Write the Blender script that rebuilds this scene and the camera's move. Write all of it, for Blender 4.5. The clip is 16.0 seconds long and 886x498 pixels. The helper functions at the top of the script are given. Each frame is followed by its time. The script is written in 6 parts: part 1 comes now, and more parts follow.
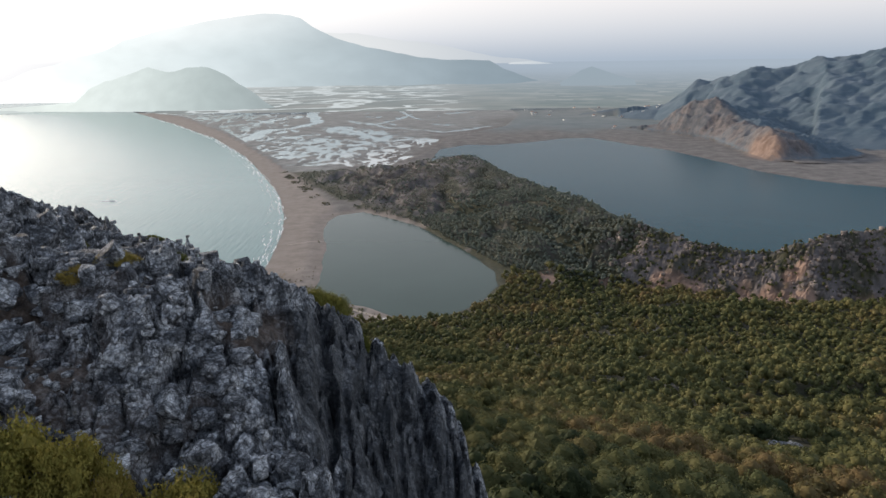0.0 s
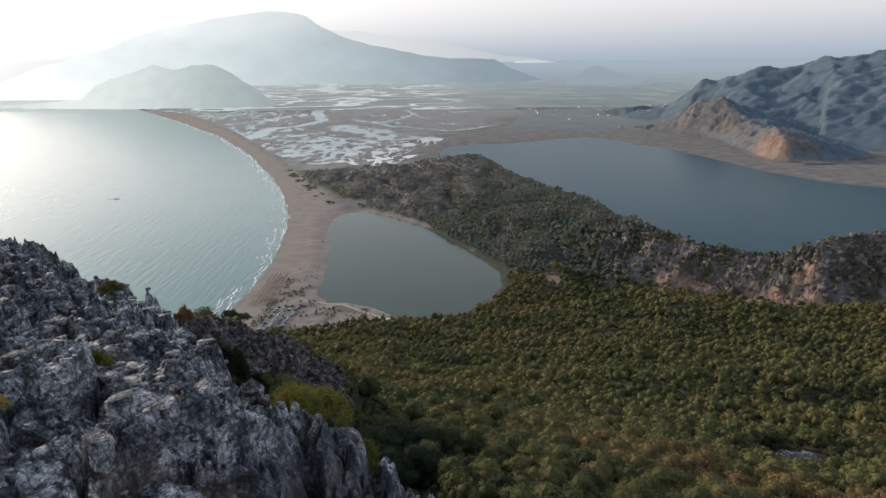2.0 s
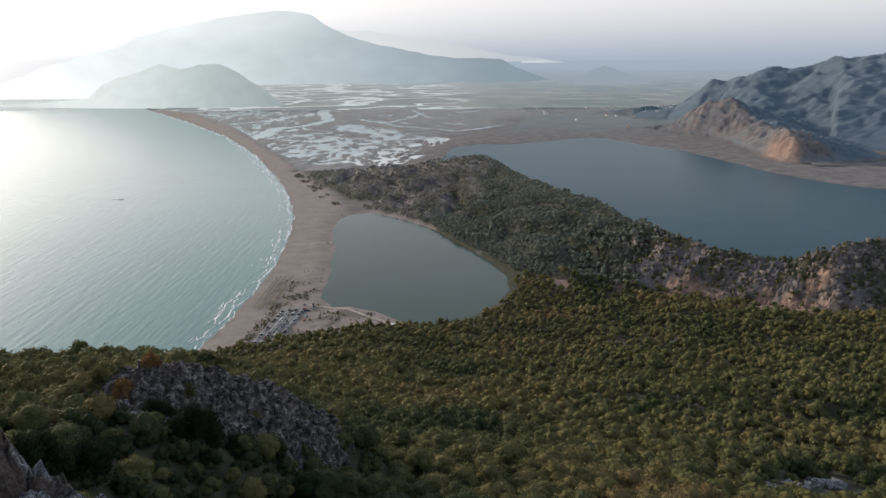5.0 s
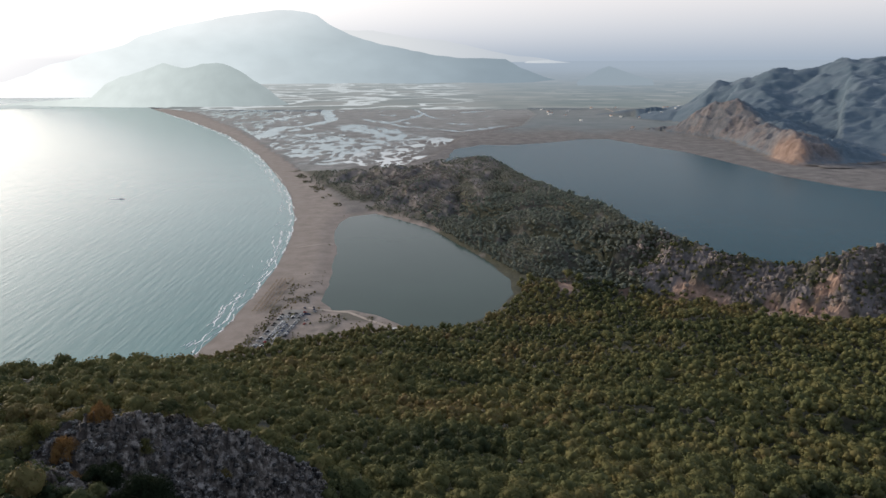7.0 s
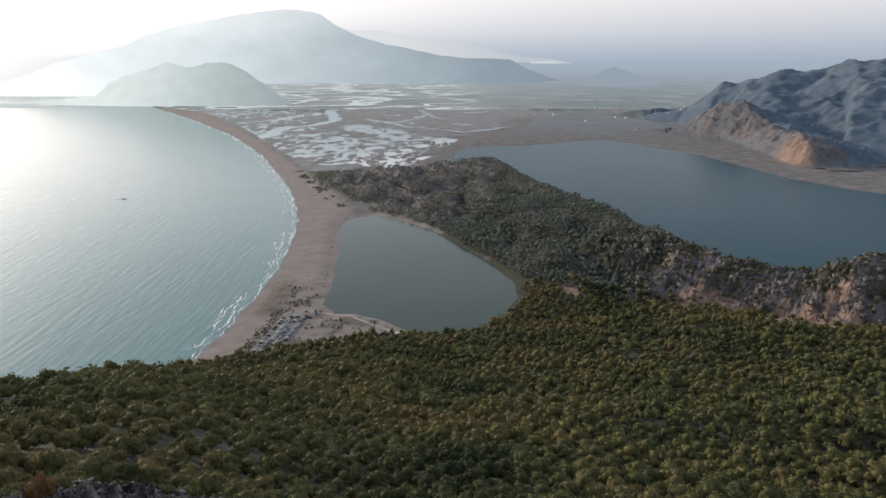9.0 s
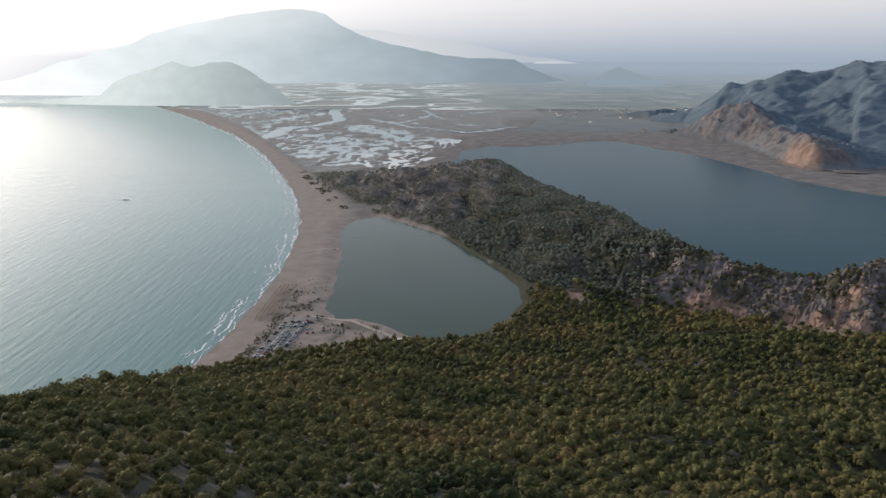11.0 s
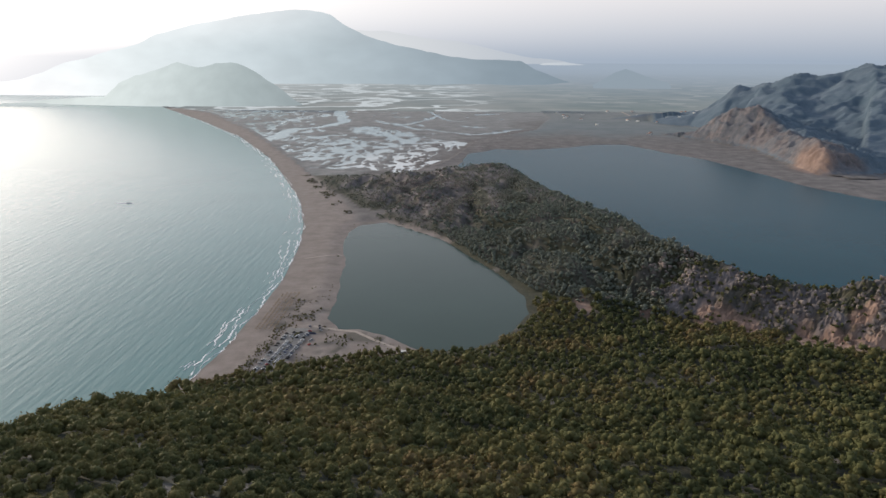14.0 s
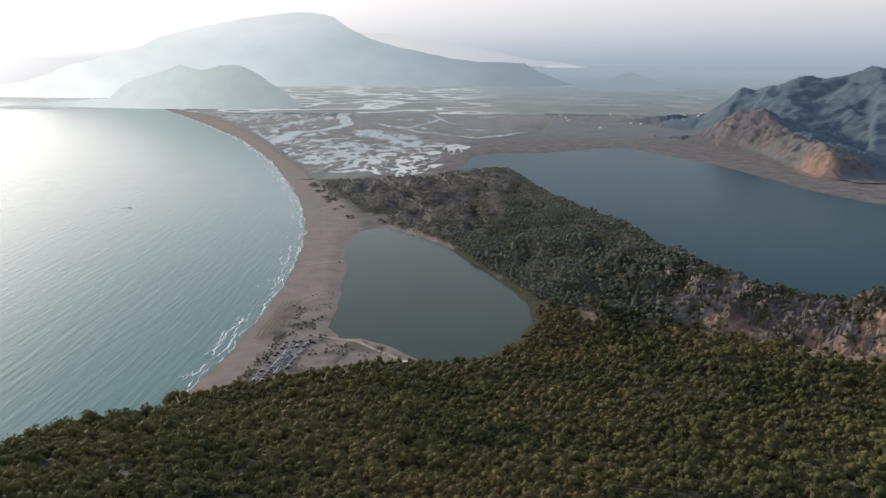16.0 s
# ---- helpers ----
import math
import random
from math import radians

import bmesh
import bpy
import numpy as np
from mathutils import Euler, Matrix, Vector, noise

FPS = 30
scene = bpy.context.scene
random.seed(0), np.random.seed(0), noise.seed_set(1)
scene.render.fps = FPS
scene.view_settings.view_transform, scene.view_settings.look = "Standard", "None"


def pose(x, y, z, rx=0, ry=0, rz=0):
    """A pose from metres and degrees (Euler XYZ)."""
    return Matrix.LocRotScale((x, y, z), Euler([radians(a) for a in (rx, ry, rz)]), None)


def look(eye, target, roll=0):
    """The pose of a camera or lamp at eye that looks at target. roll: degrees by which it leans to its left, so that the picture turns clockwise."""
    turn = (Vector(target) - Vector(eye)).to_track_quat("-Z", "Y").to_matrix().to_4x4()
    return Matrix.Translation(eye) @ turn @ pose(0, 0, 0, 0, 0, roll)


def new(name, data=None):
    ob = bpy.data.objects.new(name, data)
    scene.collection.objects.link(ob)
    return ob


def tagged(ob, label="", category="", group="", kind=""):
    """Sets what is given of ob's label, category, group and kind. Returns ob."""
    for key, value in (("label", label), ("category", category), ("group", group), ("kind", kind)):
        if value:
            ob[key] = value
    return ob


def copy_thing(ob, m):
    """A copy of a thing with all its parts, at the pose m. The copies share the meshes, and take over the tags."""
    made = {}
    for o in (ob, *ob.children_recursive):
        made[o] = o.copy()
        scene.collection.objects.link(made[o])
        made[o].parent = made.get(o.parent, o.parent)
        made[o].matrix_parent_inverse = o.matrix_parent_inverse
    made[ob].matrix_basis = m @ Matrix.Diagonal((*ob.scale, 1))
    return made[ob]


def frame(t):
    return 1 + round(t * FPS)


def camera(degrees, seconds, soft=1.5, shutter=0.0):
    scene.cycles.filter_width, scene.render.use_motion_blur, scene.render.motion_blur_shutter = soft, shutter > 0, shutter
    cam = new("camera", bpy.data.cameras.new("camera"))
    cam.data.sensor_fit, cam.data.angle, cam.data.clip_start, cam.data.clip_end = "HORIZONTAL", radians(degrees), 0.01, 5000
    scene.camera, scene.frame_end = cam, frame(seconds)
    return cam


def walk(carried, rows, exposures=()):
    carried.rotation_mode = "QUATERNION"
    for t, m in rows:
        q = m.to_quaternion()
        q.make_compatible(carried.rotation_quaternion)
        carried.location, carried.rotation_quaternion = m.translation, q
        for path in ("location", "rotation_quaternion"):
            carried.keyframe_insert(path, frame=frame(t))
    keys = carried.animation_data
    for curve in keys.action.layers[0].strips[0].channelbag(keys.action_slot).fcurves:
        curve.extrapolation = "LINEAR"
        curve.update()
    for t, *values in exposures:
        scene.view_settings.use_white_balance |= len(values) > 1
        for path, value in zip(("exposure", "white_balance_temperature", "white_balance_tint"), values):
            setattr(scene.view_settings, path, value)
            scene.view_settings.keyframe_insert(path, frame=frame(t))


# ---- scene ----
cam = camera(66.0, 16.0)
PATH = [
    (0, (0.955, 10.8, 251.627), (0.98, 12.728, 251.095), -0.6),
    (0.5, (0.838, 11.703, 251.676), (0.859, 13.631, 251.143), -0.5),
    (1, (0.704, 12.937, 251.687), (0.722, 14.865, 251.154), -0.5),
    (1.5, (0.579, 14.365, 251.751), (0.594, 16.292, 251.217), -0.5),
    (2, (0.453, 15.926, 251.92), (0.466, 17.853, 251.384), -0.4),
    (2.5, (0.229, 17.831, 251.914), (0.24, 19.758, 251.379), -0.4),
    (3, (0.129, 19.759, 252.087), (0.137, 21.686, 251.551), -0.4),
    (3.5, (-0.002, 21.874, 252.218), (0.003, 23.801, 251.682), -0.3),
    (4, (-0.169, 24.087, 252.309), (-0.167, 26.013, 251.772), -0.3),
    (6.5, (0.676, 37.822, 252.623), (0.664, 39.749, 252.087), -0.2),
    (7, (0.366, 40.673, 252.653), (0.353, 42.6, 252.116), -0.1),
    (7.5, (0.03, 43.607, 252.612), (0.015, 45.533, 252.076), -0.0),
    (8, (-0.082, 46.463, 252.625), (-0.1, 48.389, 252.088), -0.0),
    (8.5, (-0.147, 49.171, 252.817), (-0.167, 51.098, 252.28), 0.0),
    (9, (-0.169, 51.736, 253.077), (-0.192, 53.663, 252.54), 0.1),
    (11.5, (0.128, 64.311, 256.085), (0.092, 66.236, 255.547), 0.2),
    (12, (0.013, 67.038, 256.718), (-0.025, 68.964, 256.181), 0.2),
    (12.5, (-0.186, 69.771, 257.51), (-0.225, 71.697, 256.973), 0.3),
    (13, (-0.349, 72.493, 258.517), (-0.39, 74.419, 257.98), 0.3),
    (13.5, (-0.36, 75.194, 259.571), (-0.404, 77.12, 259.034), 0.3),
    (14, (-0.627, 77.663, 260.542), (-0.675, 79.589, 260.005), 0.4),
    (14.5, (-0.872, 80.221, 261.537), (-0.922, 82.148, 261.002), 0.4),
    (15, (-0.506, 83.32, 262.43), (-0.559, 85.246, 261.896), 0.4),
    (15.5, (-0.384, 86.372, 263.157), (-0.439, 88.299, 262.623), 0.3),
    (16, (-0.375, 89.366, 263.642), (-0.432, 91.293, 263.11), 0.4),
]
walk(cam, [(t, look(eye, target, roll)) for t, eye, target, roll in PATH], [(0, 0.20, 6500, 10), (2, 0.14, 6490, 10), (4, 0.12, 6470, 10), (9, 0.10, 6430, 11), (11.5, 0.03, 6400, 11), (16, 0.03, 6400, 11)])

# ---- world and light ----
SUN_AZ, SUN_EL = radians(-53), radians(15)      # left of +y, and above the horizon
world = bpy.data.worlds.new("world")
scene.world = world
world.use_nodes = True
wt = world.node_tree
sky = wt.nodes.new("ShaderNodeTexSky")
sky.sky_type = "NISHITA"
sky.sun_disc = False
sky.sun_elevation, sky.sun_rotation = SUN_EL, SUN_AZ
sky.altitude, sky.air_density, sky.dust_density, sky.ozone_density = 200, 1.0, 4.0, 1.5
# evening haze: the clear sky's own light, greyed, and a veil that pales towards the horizon
hsv = wt.nodes.new("ShaderNodeHueSaturation")
hsv.inputs["Saturation"].default_value = 0.4
where = wt.nodes.new("ShaderNodeTexCoord")
parts = wt.nodes.new("ShaderNodeSeparateXYZ")
fade = wt.nodes.new("ShaderNodeValToRGB")
for i, (p, c) in enumerate(((0.0, (0.33, 0.40, 0.49)), (0.035, (0.45, 0.485, 0.55)), (0.085, (0.63, 0.60, 0.615)), (0.22, (0.52, 0.535, 0.58)), (0.5, (0.26, 0.30, 0.37)), (1.0, (0.16, 0.21, 0.30)))):
    e = fade.color_ramp.elements[i] if i < 2 else fade.color_ramp.elements.new(p)
    e.position, e.color = p, (*c, 1)
scale = wt.nodes.new("ShaderNodeVectorMath")
scale.operation = "SCALE"
scale.inputs["Scale"].default_value = 6.55
both = wt.nodes.new("ShaderNodeVectorMath")
both.operation = "MULTIPLY_ADD"
both.inputs[1].default_value = (0.5, 0.5, 0.5)
wt.links.new(where.outputs["Generated"], parts.inputs[0])
wt.links.new(parts.outputs[2], fade.inputs[0])
wt.links.new(fade.outputs[0], scale.inputs[0])
wt.links.new(sky.outputs[0], hsv.inputs["Color"])
wt.links.new(hsv.outputs[0], both.inputs[0])
wt.links.new(scale.outputs[0], both.inputs[2])
wt.links.new(both.outputs[0], wt.nodes["Background"].inputs[0])
wt.nodes["Background"].inputs[1].default_value = 0.15
sun_data = bpy.data.lights.new("sun", "SUN")
sun_data.energy, sun_data.angle, sun_data.color = 2.5, radians(2.0), (1.0, 0.80, 0.58)
sun = new("sun", sun_data)
sun_from = Vector((math.sin(SUN_AZ) * math.cos(SUN_EL), math.cos(SUN_AZ) * math.cos(SUN_EL), math.sin(SUN_EL)))
sun.matrix_world = look(sun_from * 300 + Vector((0, 0, 300)), (0, 0, 300))

# ---- noise over the plan ----
def hashed(ix, iy, seed):
    n = (ix.astype(np.int64) * 374761393 + iy.astype(np.int64) * 668265263 + seed * 974634777) & 0x7FFFFFFF
    n = ((n ^ (n >> 13)) * 1274126177) & 0x7FFFFFFF
    n = ((n ^ (n >> 15)) * 668265263) & 0x7FFFFFFF
    return ((n ^ (n >> 16)) & 0xFFFFF) / 0xFFFFF


def value_noise(x, y, seed=0):
    ix, iy = np.floor(x), np.floor(y)
    fx, fy = x - ix, y - iy
    fx, fy = fx * fx * (3 - 2 * fx), fy * fy * (3 - 2 * fy)
    a, b = hashed(ix, iy, seed), hashed(ix + 1, iy, seed)
    c, d = hashed(ix, iy + 1, seed), hashed(ix + 1, iy + 1, seed)
    return (a + (b - a) * fx) * (1 - fy) + (c + (d - c) * fx) * fy


def fbm(x, y, octaves=4, seed=0, gain=0.5):
    """Fractal noise, about -1 to 1."""
    x, y = np.asarray(x, float), np.asarray(y, float)
    total, amp, norm = 0, 1.0, 0
    for i in range(octaves):
        total = total + amp * (value_noise(x + 17.3 * i, y - 9.1 * i, seed + i) * 2 - 1)
        norm += amp
        x, y, amp = 0.8 * x * 2.03 - 0.6 * y * 2.03, 0.6 * x * 2.03 + 0.8 * y * 2.03, amp * gain
    return total / norm * 1.6


def cells(x, y, seed=0):
    """Distance to the edge between cells, and a random value for the cell."""
    ix, iy = np.floor(x), np.floor(y)
    d1, d2, val = np.full(x.shape, 9.0), np.full(x.shape, 9.0), np.zeros(x.shape)
    for ox in (-1, 0, 1):
        for oy in (-1, 0, 1):
            cx, cy = ix + ox, iy + oy
            d = np.hypot(cx + hashed(cx, cy, seed) - x, cy + hashed(cx, cy, seed + 5) - y)
            near = d < d1
            d2 = np.where(near, d1, np.minimum(d2, d))
            val = np.where(near, hashed(cx, cy, seed + 9), val)
            d1 = np.where(near, d, d1)
    return d2 - d1, val


def smooth(a, b, v):
    t = np.clip((v - a) / (b - a), 0, 1)
    return t * t * (3 - 2 * t)


# ---- the plan: shores, ridges and slopes ----
SHORE = [(-600, -150), (440, -150), (480, -225), (585, -226), (663, -217), (790, -216), (879, -217), (1006, -230), (1136, -251),
         (1330, -301), (1534, -373), (1911, -520), (2395, -750), (3011, -1116), (3834, -1642), (3900, -1560), (5000, -1560)]
BEACH_IN = [(1100, -170), (1241, -201), (1387, -253), (1537, -318), (1770, -410), (2085, -551), (2635, -805), (3404, -1222),
            (3834, -1600), (3900, -1555), (5000, -1555)]
MARSH_E = [(1620, -120), (1700, -90), (1894, -25), (2345, 60), (2737, 298), (3300, 420), (3900, 420), (4400, 250), (5000, 100)]
LAGOON = [(-163, 1149), (-120, 1174), (-80, 1127), (-25, 1062), (20, 996), (38, 939), (59, 871), (74, 813), (75, 761), (57, 715),
          (33, 681), (7, 655), (-19, 651), (-45, 668), (-69, 693), (-99, 711), (-120, 707), (-136, 736), (-137, 794), (-145, 861),
          (-151, 929), (-170, 1039), (-172, 1105)]
LAKE = [(-9, 1771), (20, 2020), (107, 2137), (181, 2117), (307, 2179), (427, 2273), (526, 2281), (594, 2111), (668, 1946), (706, 1777),
        (734, 1628), (761, 1509), (816, 1409), (1000, 1250), (1500, 1100), (1500, 760), (560, 790), (440, 850), (380, 850), (345, 880),
        (300, 980), (270, 1080), (215, 1200), (190, 1340), (175, 1480), (90, 1620)]
# x, y, height, reach to the south-west, reach to the north-east
HILL = [(-290, 1600, 4, 60, 40), (-190, 1520, 22, 130, 60), (-90, 1480, 38, 230, 70), (10, 1460, 56, 320, 80), (80, 1420, 62, 350, 80),
        (122, 1290, 54, 290, 70), (165, 1130, 52, 200, 70), (205, 1010, 58, 190, 70), (235, 900, 53, 170, 60), (262, 835, 49, 135, 55),
        (297, 765, 50, 75, 60), (330, 735, 43, 62, 70), (358, 716, 44, 60, 70), (392, 690, 66, 70, 80), (450, 690, 74, 80, 80),
        (560, 690, 80, 90, 90), (900, 660, 90, 120, 100)]
SPUR = [(810, 2470, 22, 50, 150), (845, 2435, 77, 60, 250), (890, 2370, 110, 75, 300), (935, 2305, 118, 90, 300), (954, 2240, 96, 90, 300),
        (961, 2157, 68, 80, 250), (930, 1980, 50, 70, 250), (895, 1827, 62, 50, 250), (880, 1740, 50, 34, 200), (885, 1690, 3, 30, 200)]
MOUNT = [(1020, 3060, 60, 200, 400), (1124, 3000, 145, 350, 500), (1243, 2950, 184, 500, 500), (1335, 2850, 212, 650, 500), (1379, 2800, 205, 700, 500),
         (1434, 2780, 218, 760, 500), (1522, 2750, 262, 860, 500), (1571, 2720, 255, 880, 500), (1611, 2680, 258, 900, 500), (1700, 2640, 275, 950, 600),
         (2000, 2500, 320, 950, 600), (2600, 2300, 360, 900, 600), (3200, 2100, 330, 900, 600)]
CAPE = [(-2560, 4000, 2, 60, 80), (-2422, 4000, 19, 70, 120), (-2224, 4000, 33, 90, 160), (-2027, 4000, 46, 110, 200), (-1943, 4000, 117, 140, 240),
        (-1845, 4000, 158, 150, 260), (-1745, 4000, 190, 170, 260), (-1593, 4000, 234, 180, 260), (-1484, 4000, 208, 180, 260), (-1396, 4000, 227, 190, 260),
        (-1296, 4000, 240, 190, 260), (-1237, 4000, 227, 180, 260), (-1169, 4000, 190, 170, 240), (-1046, 4000, 113, 130, 180), (-945, 4000, 33, 80, 100), (-905, 4000, 4, 60, 80)]
ISLET = [(-2620, 3800, 6, 40, 40), (-2460, 3810, 13, 45, 45), (-2300, 3820, 14, 45, 45), (-2190, 3825, 5, 35, 35)]


def shore_x(table, y):
    t = np.array(table, float)
    return np.interp(y, t[:, 0], t[:, 1])


def ridge(x, y, pts):
    """Height of a ridge along a line of (x, y, height, reach on its right, reach on its left)."""
    near, best = np.full(np.shape(x), 1e9), np.full(np.shape(x), -50.0)
    for a, b in zip(pts[:-1], pts[1:]):
        ax, ay, bx, by = a[0], a[1], b[0], b[1]
        ux, uy = bx - ax, by - ay
        t = np.clip(((x - ax) * ux + (y - ay) * uy) / (ux * ux + uy * uy), 0, 1)
        d = np.hypot(x - ax - t * ux, y - ay - t * uy)
        side = (x - ax) * uy - (y - ay) * ux > 0
        h = a[2] + (b[2] - a[2]) * t
        reach = np.where(side, a[3] + (b[3] - a[3]) * t, a[4] + (b[4] - a[4]) * t)
        s = d / reach
        z = h * np.where(s < 1, 1 - s * (0.75 + 0.25 * s), 1 - s)
        best = np.where(d < near, z, best)
        near = np.minimum(near, d)
    return best


def outline(x, y, poly):
    """Signed distance to a closed line: negative inside."""
    p = np.array(poly, float)
    best, inside = np.full(np.shape(x), 1e9), np.zeros(np.shape(x), bool)
    for (ax, ay), (bx, by) in zip(p, np.roll(p, -1, 0)):
        ux, uy = bx - ax, by - ay
        t = np.clip(((x - ax) * ux + (y - ay) * uy) / (ux * ux + uy * uy), 0, 1)
        best = np.minimum(best, np.hypot(x - ax - t * ux, y - ay - t * uy))
        cross = (ay > y) != (by > y)
        inside ^= cross & (x < (bx - ax) * (y - ay) / np.where(by == ay, 1e-9, by - ay) + ax)
    return np.where(inside, -best, best)


def slope(x, y):
    """The wooded mountainside that falls from the crag to the lagoon."""
    y2 = y + 0.42 * np.clip(-x - 60, 0, 170) * smooth(380, 560, y)
    mid = np.interp(y2, [-600, -100, 0, 14, 27, 36, 60, 97, 150, 238, 310, 430, 520, 600, 640, 668, 720, 900],
                    [300, 262, 246, 242, 236, 230, 219, 201, 176, 132, 97, 55, 28, 9, 3, -1, -8, -30])
    width = np.interp(y, [-600, 20, 60, 95, 212, 310, 450, 590, 760], [-60, -22, -27, -32, -100, -140, -190, -228, -240])
    crest = np.interp(y, [-600, 20, 60, 95, 150, 212, 310, 450, 590, 760], [-90, -40, -48, -65, -110, -150, -178, -200, -230, -240])
    lift = np.interp(y, [-100, 0, 25, 45, 60, 95, 212, 310, 450, 590], [0, 0, 5, 9, 11, 15, 21.5, 22, 9, -1])
    z = mid + lift * smooth(0, 1, x / width)
    z = z - np.maximum(crest - x, 0) * 0.85 - 9.0 * np.exp(-((x + 12) / 15) ** 2 - ((y - 68) / 19) ** 2)
    east = np.interp(y, [30, 60, 110, 186, 350, 430, 595, 700, 900], [-0.45, -0.3, -0.2, -0.2, -0.02, -0.02, 0.06, 0.05, 0.02])
    z = z + np.clip(x, 0, 260) * east
    return z + fbm(x / 45, y / 45, 4, 3) * np.interp(y, [20, 80, 560, 700], [0.4, 3.0, 2.5, 0.2]) + fbm(x / 9, y / 9, 2, 8) * 0.5


MOUND = np.array([(-50, 90, 211), (-40, 94, 217.5), (-32, 97, 220.6), (-27, 102, 217.2), (-20, 104, 213.4), (-12, 107, 206), (-4, 110, 196)], float)


def off_mound(x, y):
    """Below 1 on the bare head of rock and scree below the crag."""
    return np.hypot((x + 25) / 14, (y - 98 - 0.35 * (x + 25)) / 8.5)


def mounds(x, y):
    """The height of the rocky head, falling away from its crest line."""
    cy, cz = np.interp(x, MOUND[:, 0], MOUND[:, 1]), np.interp(x, MOUND[:, 0], MOUND[:, 2])
    z = cz - np.maximum(cy - y, 0) * 0.66 - np.maximum(y - cy, 0) * 0.8
    return z - np.maximum(x + 4, 0) * 1.2 - np.maximum(-50 - x, 0) * 1.2


def height(x, y):
    x, y = np.asarray(x, float), np.asarray(y, float)
    sea = x - shore_x(SHORE, y)
    wob = fbm(x / 70, y / 70, 3, 21) * 5
    beach = np.clip((sea + wob * 0.35) * 0.035, -6, 2.2) + np.where(sea > 30, fbm(x / 16, y / 16, 3, 5) * 0.35, 0)
    land = np.where(sea > 0, np.minimum(beach, 2.4), beach)
    lag = outline(x, y, LAGOON) + fbm(x / 30, y / 30, 3, 31) * 2.5
    lake = outline(x, y, LAKE) + fbm(x / 60, y / 60, 3, 33) * 5
    land = np.minimum(land, np.clip(lag * 0.08, -2, 9))
    land = np.minimum(land, np.clip(lake * 0.05, -2, 9))
    in_marsh = (y > 1615) & (x > shore_x(BEACH_IN, y) + 12) & (x < shore_x(MARSH_E, y) - 12)
    land = np.where(in_marsh, -1.5, land)
    z = land
    rough = fbm(x / 60, y / 60, 5, 40, 0.55)
    for pts, amp in ((HILL, 9), (SPUR, 20), (MOUNT, 40)):
        r = ridge(x, y, pts)
        gully = 1 - np.abs(fbm(x / (8 * amp), y / (8 * amp), 4, 50 + amp))
        z = np.maximum(z, r + np.clip(r / (2.5 * amp), 0, 1) * amp * (0.35 * rough + 0.5 * (gully - 0.75)))
    r = ridge(x, y, HILL)
    cut = np.abs(fbm(x / 75 + 0.4 * y / 75, y / 110, 3, 45))
    z = z - 13 * smooth(0.34, 0.0, cut) * smooth(6, 20, r) * smooth(58, 36, r) * (y > 780)
    s = np.maximum(slope(x, y), mounds(x, y))
    return np.where(y < 820, np.maximum(z, s), z)


def soil(x, y):
    """Pockets of stony earth between the blocks."""
    near = np.exp(-((x + 5.6) / 1.5) ** 2 - ((y - 21.4) / 1.1) ** 2) + np.exp(-((x + 3.9) / 1.6) ** 2 - ((y - 18.4) / 0.8) ** 2) + 0.7 * np.exp(-((x + 2.6) / 0.5) ** 2 - ((y - 19.6) / 0.5) ** 2)
    return np.clip(0.6 * near + smooth(0.3, 0.55, fbm(x / 2.2, y / 2.2, 3, 95)), 0, 1) * smooth(-1.2, -2.2, x) * 0.85


def blocks(x, y, size, seed, tilt):
    """Broken blocks parted by cracks: each cell a flat face at its own height and lean, with a bevel at its edge."""
    x, y = x / size, y / size
    ix, iy = np.floor(x), np.floor(y)
    d1, d2, face = np.full(x.shape, 9.0), np.full(x.shape, 9.0), np.zeros(x.shape)
    for ox in (-1, 0, 1):
        for oy in (-1, 0, 1):
            cx, cy = ix + ox, iy + oy
            dx, dy = x - cx - hashed(cx, cy, seed), y - cy - hashed(cx, cy, seed + 5)
            d = np.abs(dx) * 0.45 + np.hypot(dx, dy) * 0.65
            lean = (hashed(cx, cy, seed + 9) - 0.5) + tilt * ((hashed(cx, cy, seed + 11) - 0.5) * dx + (hashed(cx, cy, seed + 13) - 0.5) * dy)
            near = d < d1
            d2 = np.where(near, d1, np.minimum(d2, d))
            face = np.where(near, lean, face)
            d1 = np.where(near, d, d1)
    return np.minimum((d2 - d1) / 0.16, 1) - 1, face


CRAG_EDGE = ([10, 16, 18, 19.5, 21, 23.3, 25, 27], [0.9, 0.9, 0.2, -1.0, -1.9, -2.2, -2.2, -2.3])


